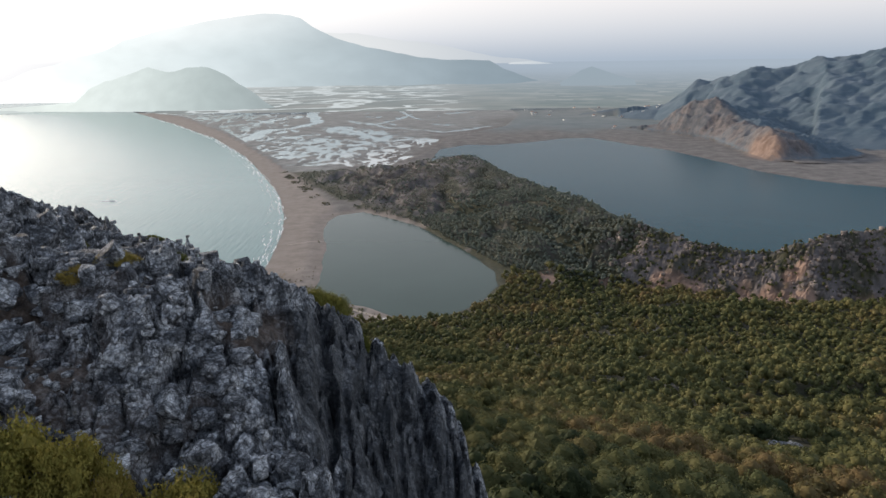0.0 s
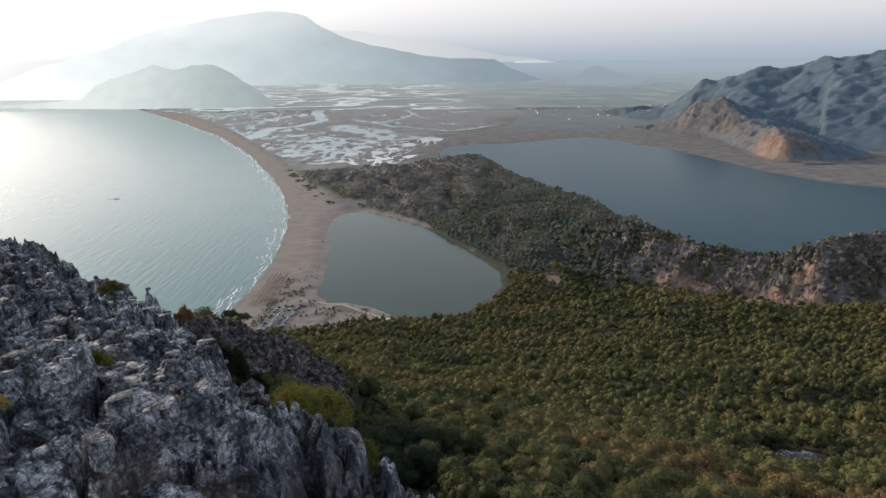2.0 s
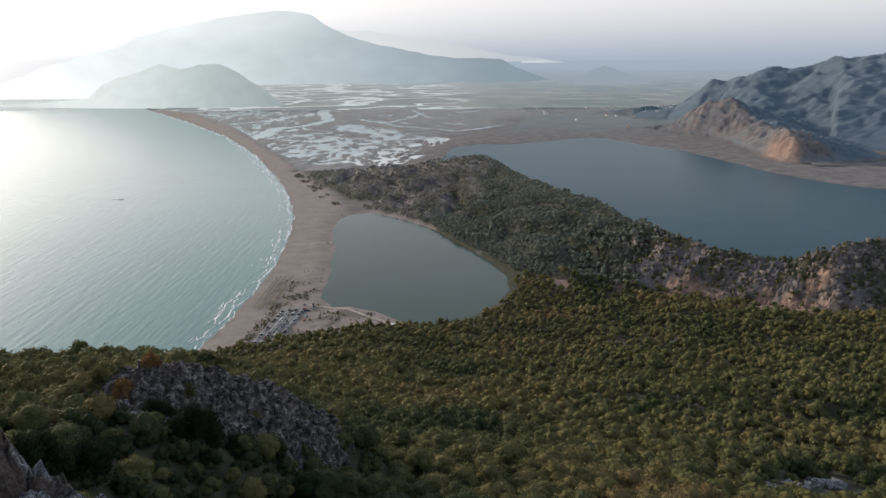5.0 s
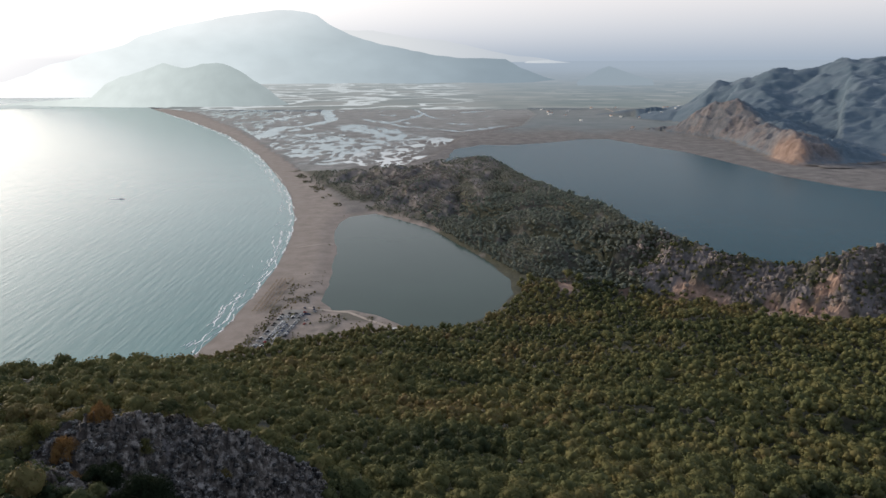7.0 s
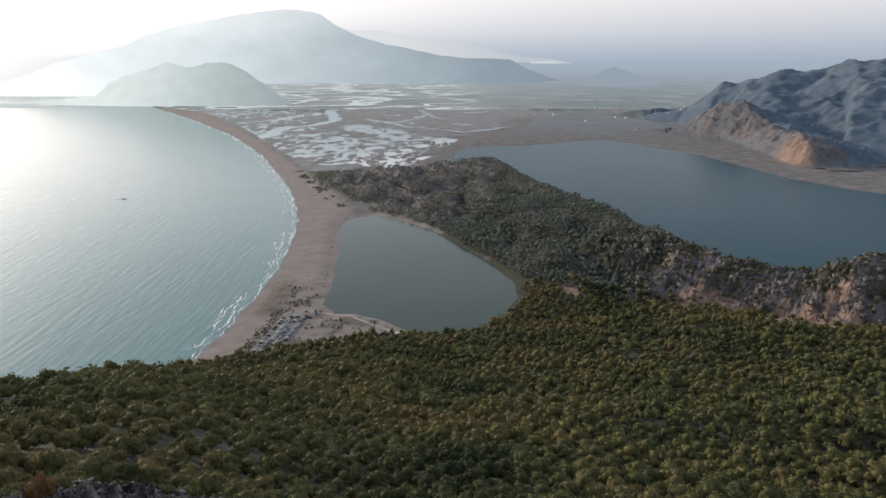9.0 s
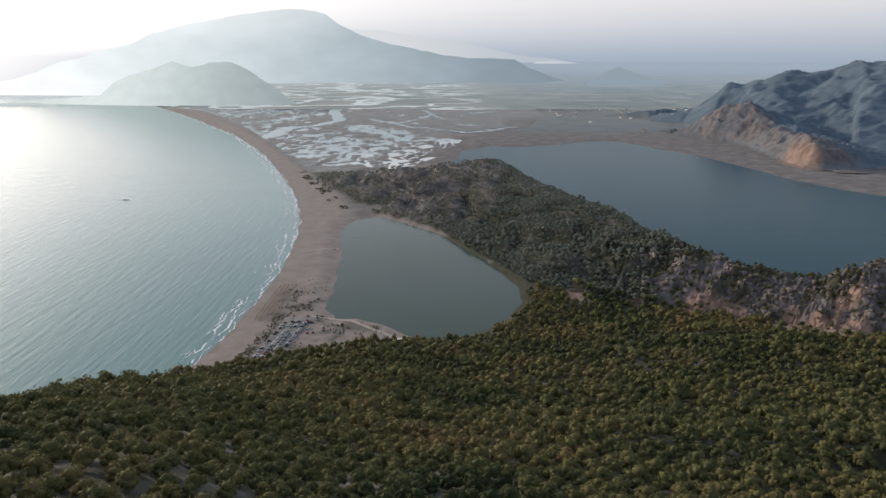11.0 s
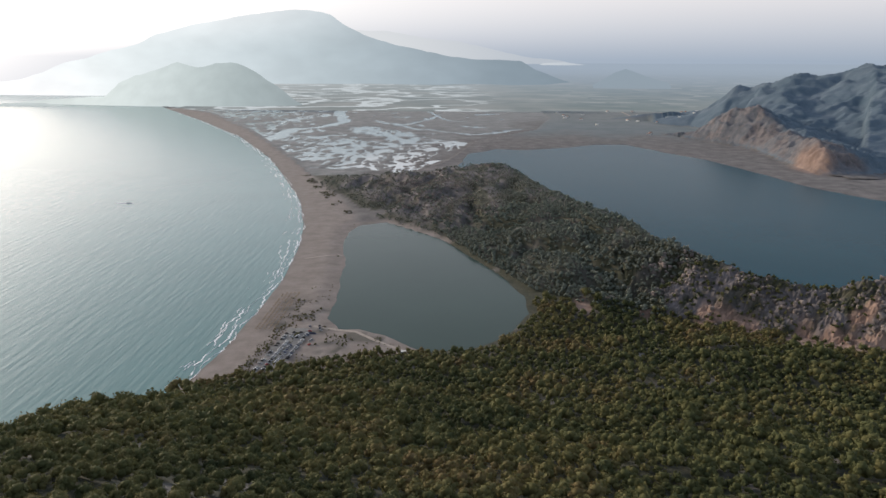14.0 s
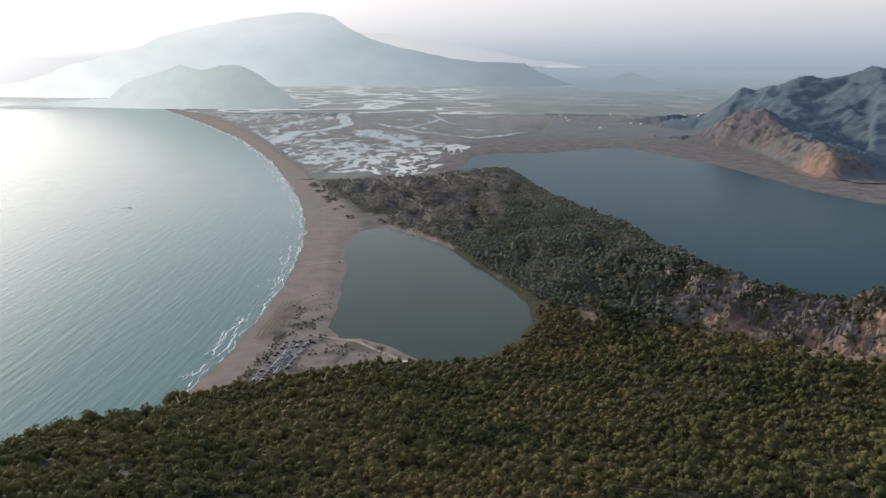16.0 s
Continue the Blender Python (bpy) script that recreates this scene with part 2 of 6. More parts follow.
def crag(x, y):
    """The limestone crag, falling in a fluted buttress on its east side; below the ground outside its edges."""
    top = 247.6 - 0.343 * (np.clip(x, -30, 9) + 3) - 0.34 * (y - 22) - 0.06 * np.maximum(y - 34, 0)
    top = np.minimum(top, 247.7 - 0.226 * (x + 3) + 0.165 * (y - 22))
    top = top - 0.45 * np.maximum(-40 - x, 0) - 0.7 * np.exp(-((x + 5.6) / 1.3) ** 2 - ((y - 21.4) / 1.2) ** 2)
    over_e = np.maximum(x - np.interp(y, *CRAG_EDGE) + 0.25 * fbm(y / 1.1, y * 0, 2, 60), 0)
    edge_n = np.interp(x, [-30, -10.75, -8.4, -6.45, -4.76, -2.6, -1.4, 0.6, 4], [55, 38, 35.6, 33.1, 30.5, 28.3, 28.0, 26.9, 24.0]) + 0.5 * fbm(x / 3, x * 0, 2, 61)
    over_n = np.maximum(y - edge_n, 0)
    # broken blocks, large to small, between cracks
    wx, wy = x + 0.22 * fbm(x / 0.9, y / 0.9, 3, 62), y + 0.22 * fbm(x / 0.9, y / 0.9, 3, 63)
    p1, v1 = blocks(wx, wy * 0.85, 1.5, 70, 1.5)
    p2, v2 = blocks(wx * 0.9, wy, 0.62, 71, 1.5)
    p3, v3 = blocks(wx, wy, 0.27, 72, 1.6)
    p4, v4 = blocks(wx, wy, 0.12, 73, 1.6)
    loose = smooth(-0.1, 0.5, fbm(x / 2.6, y / 2.6, 3, 59))
    rough = 0.60 * p1 + 0.66 * v1 + (0.30 + 0.10 * loose) * p2 + (0.10 + 0.38 * loose) * v2 + (0.05 + 0.17 * loose) * p3 + (0.03 + 0.22 * loose) * v3 + 0.12
    rough = rough + 0.04 * p4 + 0.05 * v4 + 0.40 * fbm(x / 3.2, y / 3.2, 3, 64) + 0.08 * (0.5 - np.abs(fbm(x / 0.4, y / 0.4, 4, 65)))
    bed = soil(x, y)
    z = top + rough * (1 - bed) + (0.10 * fbm(x / 0.6, y / 0.6, 3, 67) - 0.3) * bed
    # the buttress: deep flutes that run down its face, with sharp ribs between
    run = x + 0.14 * (y - 22) + 0.10 * fbm(x / 0.9, y / 1.6, 3, 58)
    blade = np.minimum(np.abs(fbm(run / 0.62, y / 3.4, 2, 66)) * 1.3, 0.75) + 0.55 * np.minimum(np.abs(fbm(run / 0.26, y / 1.7, 2, 69)) * 1.4, 0.7) + 0.25 * v2 + 0.12 * p2
    steep = np.interp(y, [17, 19.5, 21, 22.4, 24, 26], [2.4, 2.1, 1.75, 1.35, 0.62, 0.42])
    face = smooth(0.0, 0.5, over_e)
    z = z - over_e * steep - face * (0.85 * rough + 0.25) + face * (blade - 0.45) * 1.0 - 2.2 * np.maximum(over_e - 3.6, 0)
    z = z - over_n * 1.65
    flute_x = fbm(x / 0.38 + 0.2 * y, y / 5, 3, 68)
    low = 235.4 - 0.95 * np.maximum(x + 24, 0) + 0.75 * np.maximum(-22 - x, 0) - np.maximum(x + 16 + 0.8 * flute_x, 0) * 2.6
    low = low - np.maximum(y - 59.5, 0) * 1.9 - np.maximum(53 - y, 0) * 0.9 - np.maximum(-31 - x, 0) * 1.5
    low = low + 1.6 * v1 + 0.5 * p1 + 0.9 * v2 + 0.4 * v3 + 0.9 * fbm(x / 3.2, y / 3.2, 3, 64)
    return np.maximum(z, np.where(y > 40, low, -50.0))


def mound_rock(x, y):
    """The broken top of the mound, above the ground within its edge."""
    a = off_mound(x, y) + 0.15 * fbm(x / 4, y / 4, 2, 81)
    e1, v1 = cells(x / 1.5 + 0.3 * fbm(x, y, 2, 82), y / 1.7, 83)
    e2, v2 = cells(x / 0.6, y / 0.65, 84)
    e3, v3 = cells(x / 0.28, y / 0.3, 85)
    z = 1.1 * (v1 - 0.4) + 0.6 * (v2 - 0.5) + 0.35 * (v3 - 0.5) - 0.4 * np.exp(-(e1 / 0.08) ** 2) - 0.2 * np.exp(-(e2 / 0.1) ** 2)
    return height(x, y) + 0.75 + z - 2.8 * smooth(0.9, 1.3, a)


def shaded_face(x, y):
    """The faces under the crag's east edge, their shade painted as a darker colour."""
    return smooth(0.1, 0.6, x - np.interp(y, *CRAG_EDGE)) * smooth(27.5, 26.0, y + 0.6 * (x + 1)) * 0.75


def broken(x, y):
    """The land with its gullies and crags cut finer, for the steep rocky sides."""
    far = smooth(1000, 1400, y)
    r = np.where(y < 1000, ridge(x, y, HILL), np.maximum(ridge(x, y, SPUR), ridge(x, y, MOUNT)))
    amp = np.clip(r / 25, 0, 1)
    spur = far * smooth(-20, 10, ridge(x, y, SPUR) - ridge(x, y, MOUNT))
    wide = 20 + 90 * far - 62 * spur
    big = 0.5 - np.abs(fbm(x / wide, y / wide, 4, 240, 0.6 - 0.1 * far))
    fine = 6 + 34 * far - 24 * spur
    small = fbm(x / fine, y / fine, 4, 250, 0.65 - 0.15 * far)
    flute = 0.45 - np.abs(fbm((x + 0.5 * y) / 17, (y - 0.5 * x) / 90, 3, 255))
    edge, lean = cells(x / 9 + 0.3 * small, y / 9, 257)
    step = (lean - 0.5) * 3.2 - 1.6 * np.exp(-(edge / 0.12) ** 2)
    return height(x, y) + amp * (big * (7 + 3 * far) + small * (2.2 - 1.0 * far + 2.2 * spur) + flute * 13 * spur + step * (1 - far)) + 0.5 + 1.2 * far


def is_broken(x, y, least=2.0):
    hill = (x > 190) & (x < 650) & (y > 600) & (y < 880) & (ridge(x, y, HILL) > least)
    far = (x > 735) & (x < 2150) & (y > 1640) & (y < 3150) & (np.maximum(ridge(x, y, SPUR), ridge(x, y, MOUNT)) > least)
    return hill | far


def ground_height(x, y):
    return height(x, y) - np.where(y < 1000, np.where(is_broken(x, y, 12), 9.0, 0), np.where(is_broken(x, y, 28), 22.0, 0))

# ---- materials ----
def material(name, colours, scale, rough=0.8, bump=0.3, detail=None, spec=0.3, stretch=(1, 1, 1), sheen=0.0, tint=None):
    """A surface whose colour wanders between the given ones at two scales, with fine relief."""
    m = bpy.data.materials.new(name)
    m.use_nodes = True
    t = m.node_tree
    b = t.nodes["Principled BSDF"]
    geo = t.nodes.new("ShaderNodeNewGeometry")
    mp = t.nodes.new("ShaderNodeMapping")
    mp.inputs["Scale"].default_value = stretch
    t.links.new(geo.outputs["Position"], mp.inputs[0])

    def grain(s, d, r=0.6):
        n = t.nodes.new("ShaderNodeTexNoise")
        n.inputs["Scale"].default_value, n.inputs["Detail"].default_value, n.inputs["Roughness"].default_value = s, d, r
        t.links.new(mp.outputs[0], n.inputs["Vector"])
        return n.outputs["Fac"]
    big, small = grain(scale, 6), grain(scale * (detail or 9), 5, 0.7)
    add = t.nodes.new("ShaderNodeMath")
    add.operation = "MULTIPLY_ADD"
    add.inputs[1].default_value = 0.45
    t.links.new(small, add.inputs[0])
    t.links.new(big, add.inputs[2])
    sub = t.nodes.new("ShaderNodeMath")
    sub.operation = "SUBTRACT"
    sub.inputs[1].default_value = 0.22
    t.links.new(add.outputs[0], sub.inputs[0])
    ramp = t.nodes.new("ShaderNodeValToRGB")
    els = ramp.color_ramp.elements
    for i, c in enumerate(colours):
        p = 0.32 + 0.36 * i / max(1, len(colours) - 1)
        e = els[i] if i < 2 else els.new(p)
        e.position, e.color = p, (*c, 1)
    t.links.new(sub.outputs[0], ramp.inputs[0])
    t.links.new(ramp.outputs[0], b.inputs["Base Color"])
    b.inputs["Roughness"].default_value = rough
    b.inputs["Specular IOR Level"].default_value = spec
    if bump:
        bp = t.nodes.new("ShaderNodeBump")
        bp.inputs["Strength"].default_value, bp.inputs["Distance"].default_value = bump, 0.5 / scale / (detail or 9)
        t.links.new(sub.outputs[0], bp.inputs["Height"])
        t.links.new(bp.outputs[0], b.inputs["Normal"])
    if sheen:
        b.inputs["Sheen Weight"].default_value, b.inputs["Sheen Roughness"].default_value = sheen, 0.5
        b.inputs["Sheen Tint"].default_value = (*(tint or (0.8, 0.85, 0.9)), 1)
    m["ramp"] = ramp.name
    return m


def plain(name, colour, rough=0.6, metal=0.0, spec=0.4):
    m = bpy.data.materials.new(name)
    m.use_nodes = True
    b = m.node_tree.nodes["Principled BSDF"]
    b.inputs["Base Color"].default_value = (*colour, 1)
    b.inputs["Roughness"].default_value, b.inputs["Metallic"].default_value = rough, metal
    b.inputs["Specular IOR Level"].default_value = spec
    return m


def zoned(name, layers, base):
    """The base material's colour mixed with others by the mesh's own plan attributes."""
    t = base.node_tree
    b = t.nodes["Principled BSDF"]
    link = b.inputs["Base Color"].links[0].from_socket
    geo = t.nodes.new("ShaderNodeNewGeometry")
    for attr, lo, hi, scale in layers:
        n = t.nodes.new("ShaderNodeTexNoise")
        n.inputs["Scale"].default_value, n.inputs["Detail"].default_value, n.inputs["Roughness"].default_value = scale, 8, 0.68
        t.links.new(geo.outputs["Position"], n.inputs["Vector"])
        r = t.nodes.new("ShaderNodeValToRGB")
        r.color_ramp.elements[0].position, r.color_ramp.elements[0].color = 0.34, (*lo, 1)
        r.color_ramp.elements[1].position, r.color_ramp.elements[1].color = 0.66, (*hi, 1)
        t.links.new(n.outputs["Fac"], r.inputs[0])
        at = t.nodes.new("ShaderNodeAttribute")
        at.attribute_name = attr
        mix = t.nodes.new("ShaderNodeMix")
        mix.data_type = "RGBA"
        t.links.new(at.outputs["Fac"], mix.inputs[0])
        t.links.new(link, mix.inputs[6])
        t.links.new(r.outputs[0], mix.inputs[7])
        link = mix.outputs[2]
    t.links.new(link, b.inputs["Base Color"])
    base.name = name
    return base


def foliage(name, shades):
    """Leaves: a colour from the tree's own tint, broken up leaf by leaf, lit from both sides."""
    m = bpy.data.materials.new(name)
    m.use_nodes = True
    t = m.node_tree
    b = t.nodes["Principled BSDF"]
    at = t.nodes.new("ShaderNodeAttribute")
    at.attribute_name = "tint"
    oi = t.nodes.new("ShaderNodeObjectInfo")
    geo = t.nodes.new("ShaderNodeNewGeometry")
    a = t.nodes.new("ShaderNodeMath")
    a.operation = "ADD"
    t.links.new(at.outputs["Fac"], a.inputs[0])
    k = t.nodes.new("ShaderNodeMath")
    k.operation = "MULTIPLY_ADD"
    k.inputs[1].default_value, k.inputs[2].default_value = 0.22, -0.11
    t.links.new(geo.outputs["Random Per Island"], k.inputs[0])
    t.links.new(k.outputs[0], a.inputs[1])
    o = t.nodes.new("ShaderNodeMath")
    o.operation = "MULTIPLY_ADD"
    o.inputs[1].default_value = 0.3
    t.links.new(oi.outputs["Random"], o.inputs[0])
    t.links.new(a.outputs[0], o.inputs[2])
    ramp = t.nodes.new("ShaderNodeValToRGB")
    els = ramp.color_ramp.elements
    for i, c in enumerate(shades):
        p = i / (len(shades) - 1)
        e = els[i] if i < 2 else els.new(p)
        e.position, e.color = p, (*c, 1)
    t.links.new(o.outputs[0], ramp.inputs[0])
    t.links.new(ramp.outputs[0], b.inputs["Base Color"])
    b.inputs["Roughness"].default_value, b.inputs["Specular IOR Level"].default_value = 0.75, 0.12
    tr = t.nodes.new("ShaderNodeBsdfTranslucent")
    t.links.new(ramp.outputs[0], tr.inputs[0])
    mix = t.nodes.new("ShaderNodeMixShader")
    mix.inputs[0].default_value = 0.20
    t.links.new(b.outputs[0], mix.inputs[1])
    t.links.new(tr.outputs[0], mix.inputs[2])
    t.links.new(mix.outputs[0], t.nodes["Material Output"].inputs[0])
    return m


def water(name, body, rough, wave=0.0, wavelength=8.0, ripple=0.1, stretch=(1, 0.12, 1)):
    m = plain(name, body, rough, 0, 0.5)
    t = m.node_tree
    b = t.nodes["Principled BSDF"]
    b.inputs["IOR"].default_value = 1.33
    geo = t.nodes.new("ShaderNodeNewGeometry")
    mp = t.nodes.new("ShaderNodeMapping")
    mp.inputs["Scale"].default_value = stretch
    t.links.new(geo.outputs["Position"], mp.inputs[0])
    n = t.nodes.new("ShaderNodeTexNoise")
    n.inputs["Scale"].default_value, n.inputs["Detail"].default_value = 1 / wavelength, 4
    t.links.new(mp.outputs[0], n.inputs["Vector"])
    n2 = t.nodes.new("ShaderNodeTexNoise")
    n2.inputs["Scale"].default_value, n2.inputs["Detail"].default_value = 0.006, 4
    t.links.new(geo.outputs["Position"], n2.inputs["Vector"])
    mix = t.nodes.new("ShaderNodeMix")
    mix.data_type = "RGBA"
    mix.inputs[6].default_value = (*body, 1)
    mix.inputs[7].default_value = (*[c * 1.35 for c in body], 1)
    t.links.new(n2.outputs["Fac"], mix.inputs[0])
    t.links.new(mix.outputs[2], b.inputs["Base Color"])
    bp = t.nodes.new("ShaderNodeBump")
    bp.inputs["Strength"].default_value, bp.inputs["Distance"].default_value = wave + ripple, wavelength * 0.1
    t.links.new(n.outputs["Fac"], bp.inputs["Height"])
    t.links.new(bp.outputs[0], b.inputs["Normal"])
    return m


def rock_material(name, dark, mid, pale, scale):
    """Weathered limestone: mottled grey with pale crusts, pitted and cracked."""
    m = material(name, [dark, mid, pale], scale, 0.88, 0.0, 6)
    t = m.node_tree
    for e, p in zip(t.nodes[m["ramp"]].color_ramp.elements, (0.40, 0.50, 0.62)):
        e.position = p
    geo = t.nodes.new("ShaderNodeNewGeometry")
    n = t.nodes.new("ShaderNodeTexNoise")
    n.inputs["Scale"].default_value, n.inputs["Detail"].default_value, n.inputs["Roughness"].default_value = scale * 2.2, 6, 0.62
    v = t.nodes.new("ShaderNodeTexVoronoi")
    v.feature, v.inputs["Scale"].default_value = "DISTANCE_TO_EDGE", scale * 2.0
    t.links.new(geo.outputs["Position"], n.inputs["Vector"])
    warp = t.nodes.new("ShaderNodeVectorMath")
    warp.operation = "MULTIPLY_ADD"
    warp.inputs[1].default_value = (0.25, 0.25, 0.25)
    t.links.new(n.outputs["Color"], warp.inputs[0])
    t.links.new(geo.outputs["Position"], warp.inputs[2])
    t.links.new(warp.outputs[0], v.inputs["Vector"])
    crack = t.nodes.new("ShaderNodeMapRange")
    crack.inputs[2].default_value, crack.inputs[3].default_value, crack.inputs[4].default_value = 0.05, 0.0, 0.35
    t.links.new(v.outputs["Distance"], crack.inputs[0])
    h = t.nodes.new("ShaderNodeMath")
    h.operation = "MULTIPLY_ADD"
    h.inputs[1].default_value = 1.6
    t.links.new(n.outputs["Fac"], h.inputs[0])
    t.links.new(crack.outputs[0], h.inputs[2])
    # chipped facets: each cell a plane with a lean of its own
    for s, much in ((1.5, 26.0), (4.5, 34.0)):
        chip = t.nodes.new("ShaderNodeTexVoronoi")
        chip.inputs["Scale"].default_value = scale * s
        t.links.new(warp.outputs[0], chip.inputs["Vector"])
        lean, off, dot = (t.nodes.new("ShaderNodeVectorMath") for _ in range(3))
        lean.operation, off.operation, dot.operation = "SUBTRACT", "SUBTRACT", "DOT_PRODUCT"
        lean.inputs[1].default_value = (0.5, 0.5, 0.5)
        t.links.new(chip.outputs["Color"], lean.inputs[0])
        t.links.new(warp.outputs[0], off.inputs[0])
        t.links.new(chip.outputs["Position"], off.inputs[1])
        t.links.new(lean.outputs[0], dot.inputs[0])
        t.links.new(off.outputs[0], dot.inputs[1])
        add = t.nodes.new("ShaderNodeMath")
        add.operation = "MULTIPLY_ADD"
        add.inputs[1].default_value = much
        t.links.new(dot.outputs["Value"], add.inputs[0])
        t.links.new(h.outputs[0], add.inputs[2])
        h = add
    bp = t.nodes.new("ShaderNodeBump")
    bp.inputs["Strength"].default_value, bp.inputs["Distance"].default_value = 0.95, 0.10 / scale
    t.links.new(h.outputs[0], bp.inputs["Height"])
    t.links.new(bp.outputs[0], t.nodes["Principled BSDF"].inputs["Normal"])
    # crevice shade painted along nets of fissures, and a fine grain of pits
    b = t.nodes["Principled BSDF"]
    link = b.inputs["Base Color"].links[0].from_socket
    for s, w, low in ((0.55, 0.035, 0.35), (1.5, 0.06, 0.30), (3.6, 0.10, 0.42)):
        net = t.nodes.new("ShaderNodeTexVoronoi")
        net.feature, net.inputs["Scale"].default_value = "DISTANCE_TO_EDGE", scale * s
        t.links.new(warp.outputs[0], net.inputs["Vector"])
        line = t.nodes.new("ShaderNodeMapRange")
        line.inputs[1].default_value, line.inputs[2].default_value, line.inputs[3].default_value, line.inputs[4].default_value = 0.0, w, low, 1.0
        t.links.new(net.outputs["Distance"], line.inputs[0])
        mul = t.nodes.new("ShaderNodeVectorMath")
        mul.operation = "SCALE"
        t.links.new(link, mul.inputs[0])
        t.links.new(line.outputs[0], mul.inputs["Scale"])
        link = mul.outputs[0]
    pits = t.nodes.new("ShaderNodeTexNoise")
    pits.inputs["Scale"].default_value, pits.inputs["Detail"].default_value, pits.inputs["Roughness"].default_value = scale * 5, 5, 0.8
    t.links.new(geo.outputs["Position"], pits.inputs["Vector"])
    grain = t.nodes.new("ShaderNodeMapRange")
    grain.inputs[1].default_value, grain.inputs[2].default_value, grain.inputs[3].default_value, grain.inputs[4].default_value = 0.36, 0.64, 0.45, 1.75
    t.links.new(pits.outputs["Fac"], grain.inputs[0])
    mul = t.nodes.new("ShaderNodeVectorMath")
    mul.operation = "SCALE"
    t.links.new(link, mul.inputs[0])
    t.links.new(grain.outputs[0], mul.inputs["Scale"])
    t.links.new(mul.outputs[0], b.inputs["Base Color"])
    return m


LIMESTONE = zoned("limestone", [("soil", (0.05, 0.038, 0.03), (0.18, 0.13, 0.10), 2.5), ("face_shade", (0.022, 0.026, 0.031), (0.085, 0.091, 0.10), 1.6)],
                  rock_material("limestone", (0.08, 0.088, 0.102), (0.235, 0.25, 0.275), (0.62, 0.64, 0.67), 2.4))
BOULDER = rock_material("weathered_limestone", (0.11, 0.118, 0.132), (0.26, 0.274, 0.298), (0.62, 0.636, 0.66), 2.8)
# mound stone: its shade put into darker colours than the crag's
SCREE = material("scree", [(0.03, 0.027, 0.026), (0.085, 0.074, 0.068), (0.30, 0.28, 0.265)], 1.2, 0.9, 0.8, 7)
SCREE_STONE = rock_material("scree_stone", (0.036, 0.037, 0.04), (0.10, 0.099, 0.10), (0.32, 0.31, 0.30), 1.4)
GROUND = zoned("ground_earth", [
    ("scrub", (0.02, 0.026, 0.013), (0.068, 0.064, 0.038), 0.12),
    # mountain scrub, greyed and blued to put the haze in its colour
    ("hazed_scrub", (0.068, 0.11, 0.148), (0.128, 0.17, 0.208), 0.008),
    # farmland, its colour paled and blued for haze
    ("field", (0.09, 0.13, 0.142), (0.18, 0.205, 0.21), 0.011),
    ("far_haze", (0.15, 0.165, 0.155), (0.26, 0.265, 0.25), 0.010),
    ("rock", (0.085, 0.08, 0.084), (0.205, 0.18, 0.176), 0.06),
    ("redearth_sunlit", (0.18, 0.115, 0.088), (0.34, 0.24, 0.19), 0.05),
    ("sand", (0.19, 0.158, 0.138), (0.285, 0.245, 0.218), 0.05)],
    # bluish sheen here and on the marsh stands in for haze
    material("ground_earth", [(0.086, 0.079, 0.075), (0.136, 0.124, 0.117), (0.195, 0.178, 0.168)], 0.03, 0.95, 0.4, 12, sheen=0.04, tint=(0.7, 0.82, 1.0)))
# far reeds blend into a painted haze colour
MARSH = zoned("marsh_reed", [("far_haze", (0.21, 0.215, 0.206), (0.31, 0.31, 0.297), 0.012), ("dry", (0.085, 0.077, 0.073), (0.15, 0.136, 0.128), 0.02)], material("marsh_reed", [(0.135, 0.14, 0.137), (0.19, 0.192, 0.186), (0.27, 0.268, 0.258)], 0.02, 0.95, 0.3, 12, sheen=0.04, tint=(0.75, 0.85, 1.0)))
# upper shades brightened so the colour carries the sun on the shrubs
SHRUB_LEAVES = foliage("shrub_leaves", [(0.04, 0.052, 0.014), (0.105, 0.118, 0.028), (0.20, 0.185, 0.045), (0.29, 0.235, 0.06), (0.22, 0.13, 0.055)])
# leaf colours of the hill, with the haze before it mixed in
HAZED_LEAVES = foliage("hazed_scrub_leaves", [(0.08, 0.11, 0.095), (0.126, 0.152, 0.126), (0.172, 0.192, 0.156), (0.21, 0.216, 0.178), (0.225, 0.212, 0.184)])
LEAVES = foliage("leaves", [(0.016, 0.026, 0.013), (0.053, 0.066, 0.029), (0.104, 0.110, 0.045), (0.142, 0.130, 0.053), (0.165, 0.120, 0.058)])
BARK = material("bark", [(0.07, 0.05, 0.035), (0.14, 0.10, 0.07)], 6, 0.9, 0.5)
SEA = water("sea_water", (0.10, 0.195, 0.188), 0.17, 0.75, 6)
LAGOON_W = water("lagoon_water", (0.042, 0.066, 0.056), 0.16, 0.0, 5, 0.03, (1, 1, 1))
LAKE_W = water("lake_water", (0.0, 0.044, 0.066), 0.25, 0.0, 6, 0.25, (1, 1, 1))
LAGOON_W.node_tree.nodes["Principled BSDF"].inputs["Specular IOR Level"].default_value = 0.2
LAKE_W.node_tree.nodes["Principled BSDF"].inputs["Specular IOR Level"].default_value = 0.065
MARSH_W = water("marsh_water", (0.40, 0.44, 0.44), 0.08, 0.0, 6, 0.01, (1, 1, 1))
FOAM = plain("foam", (0.82, 0.84, 0.84), 0.7)


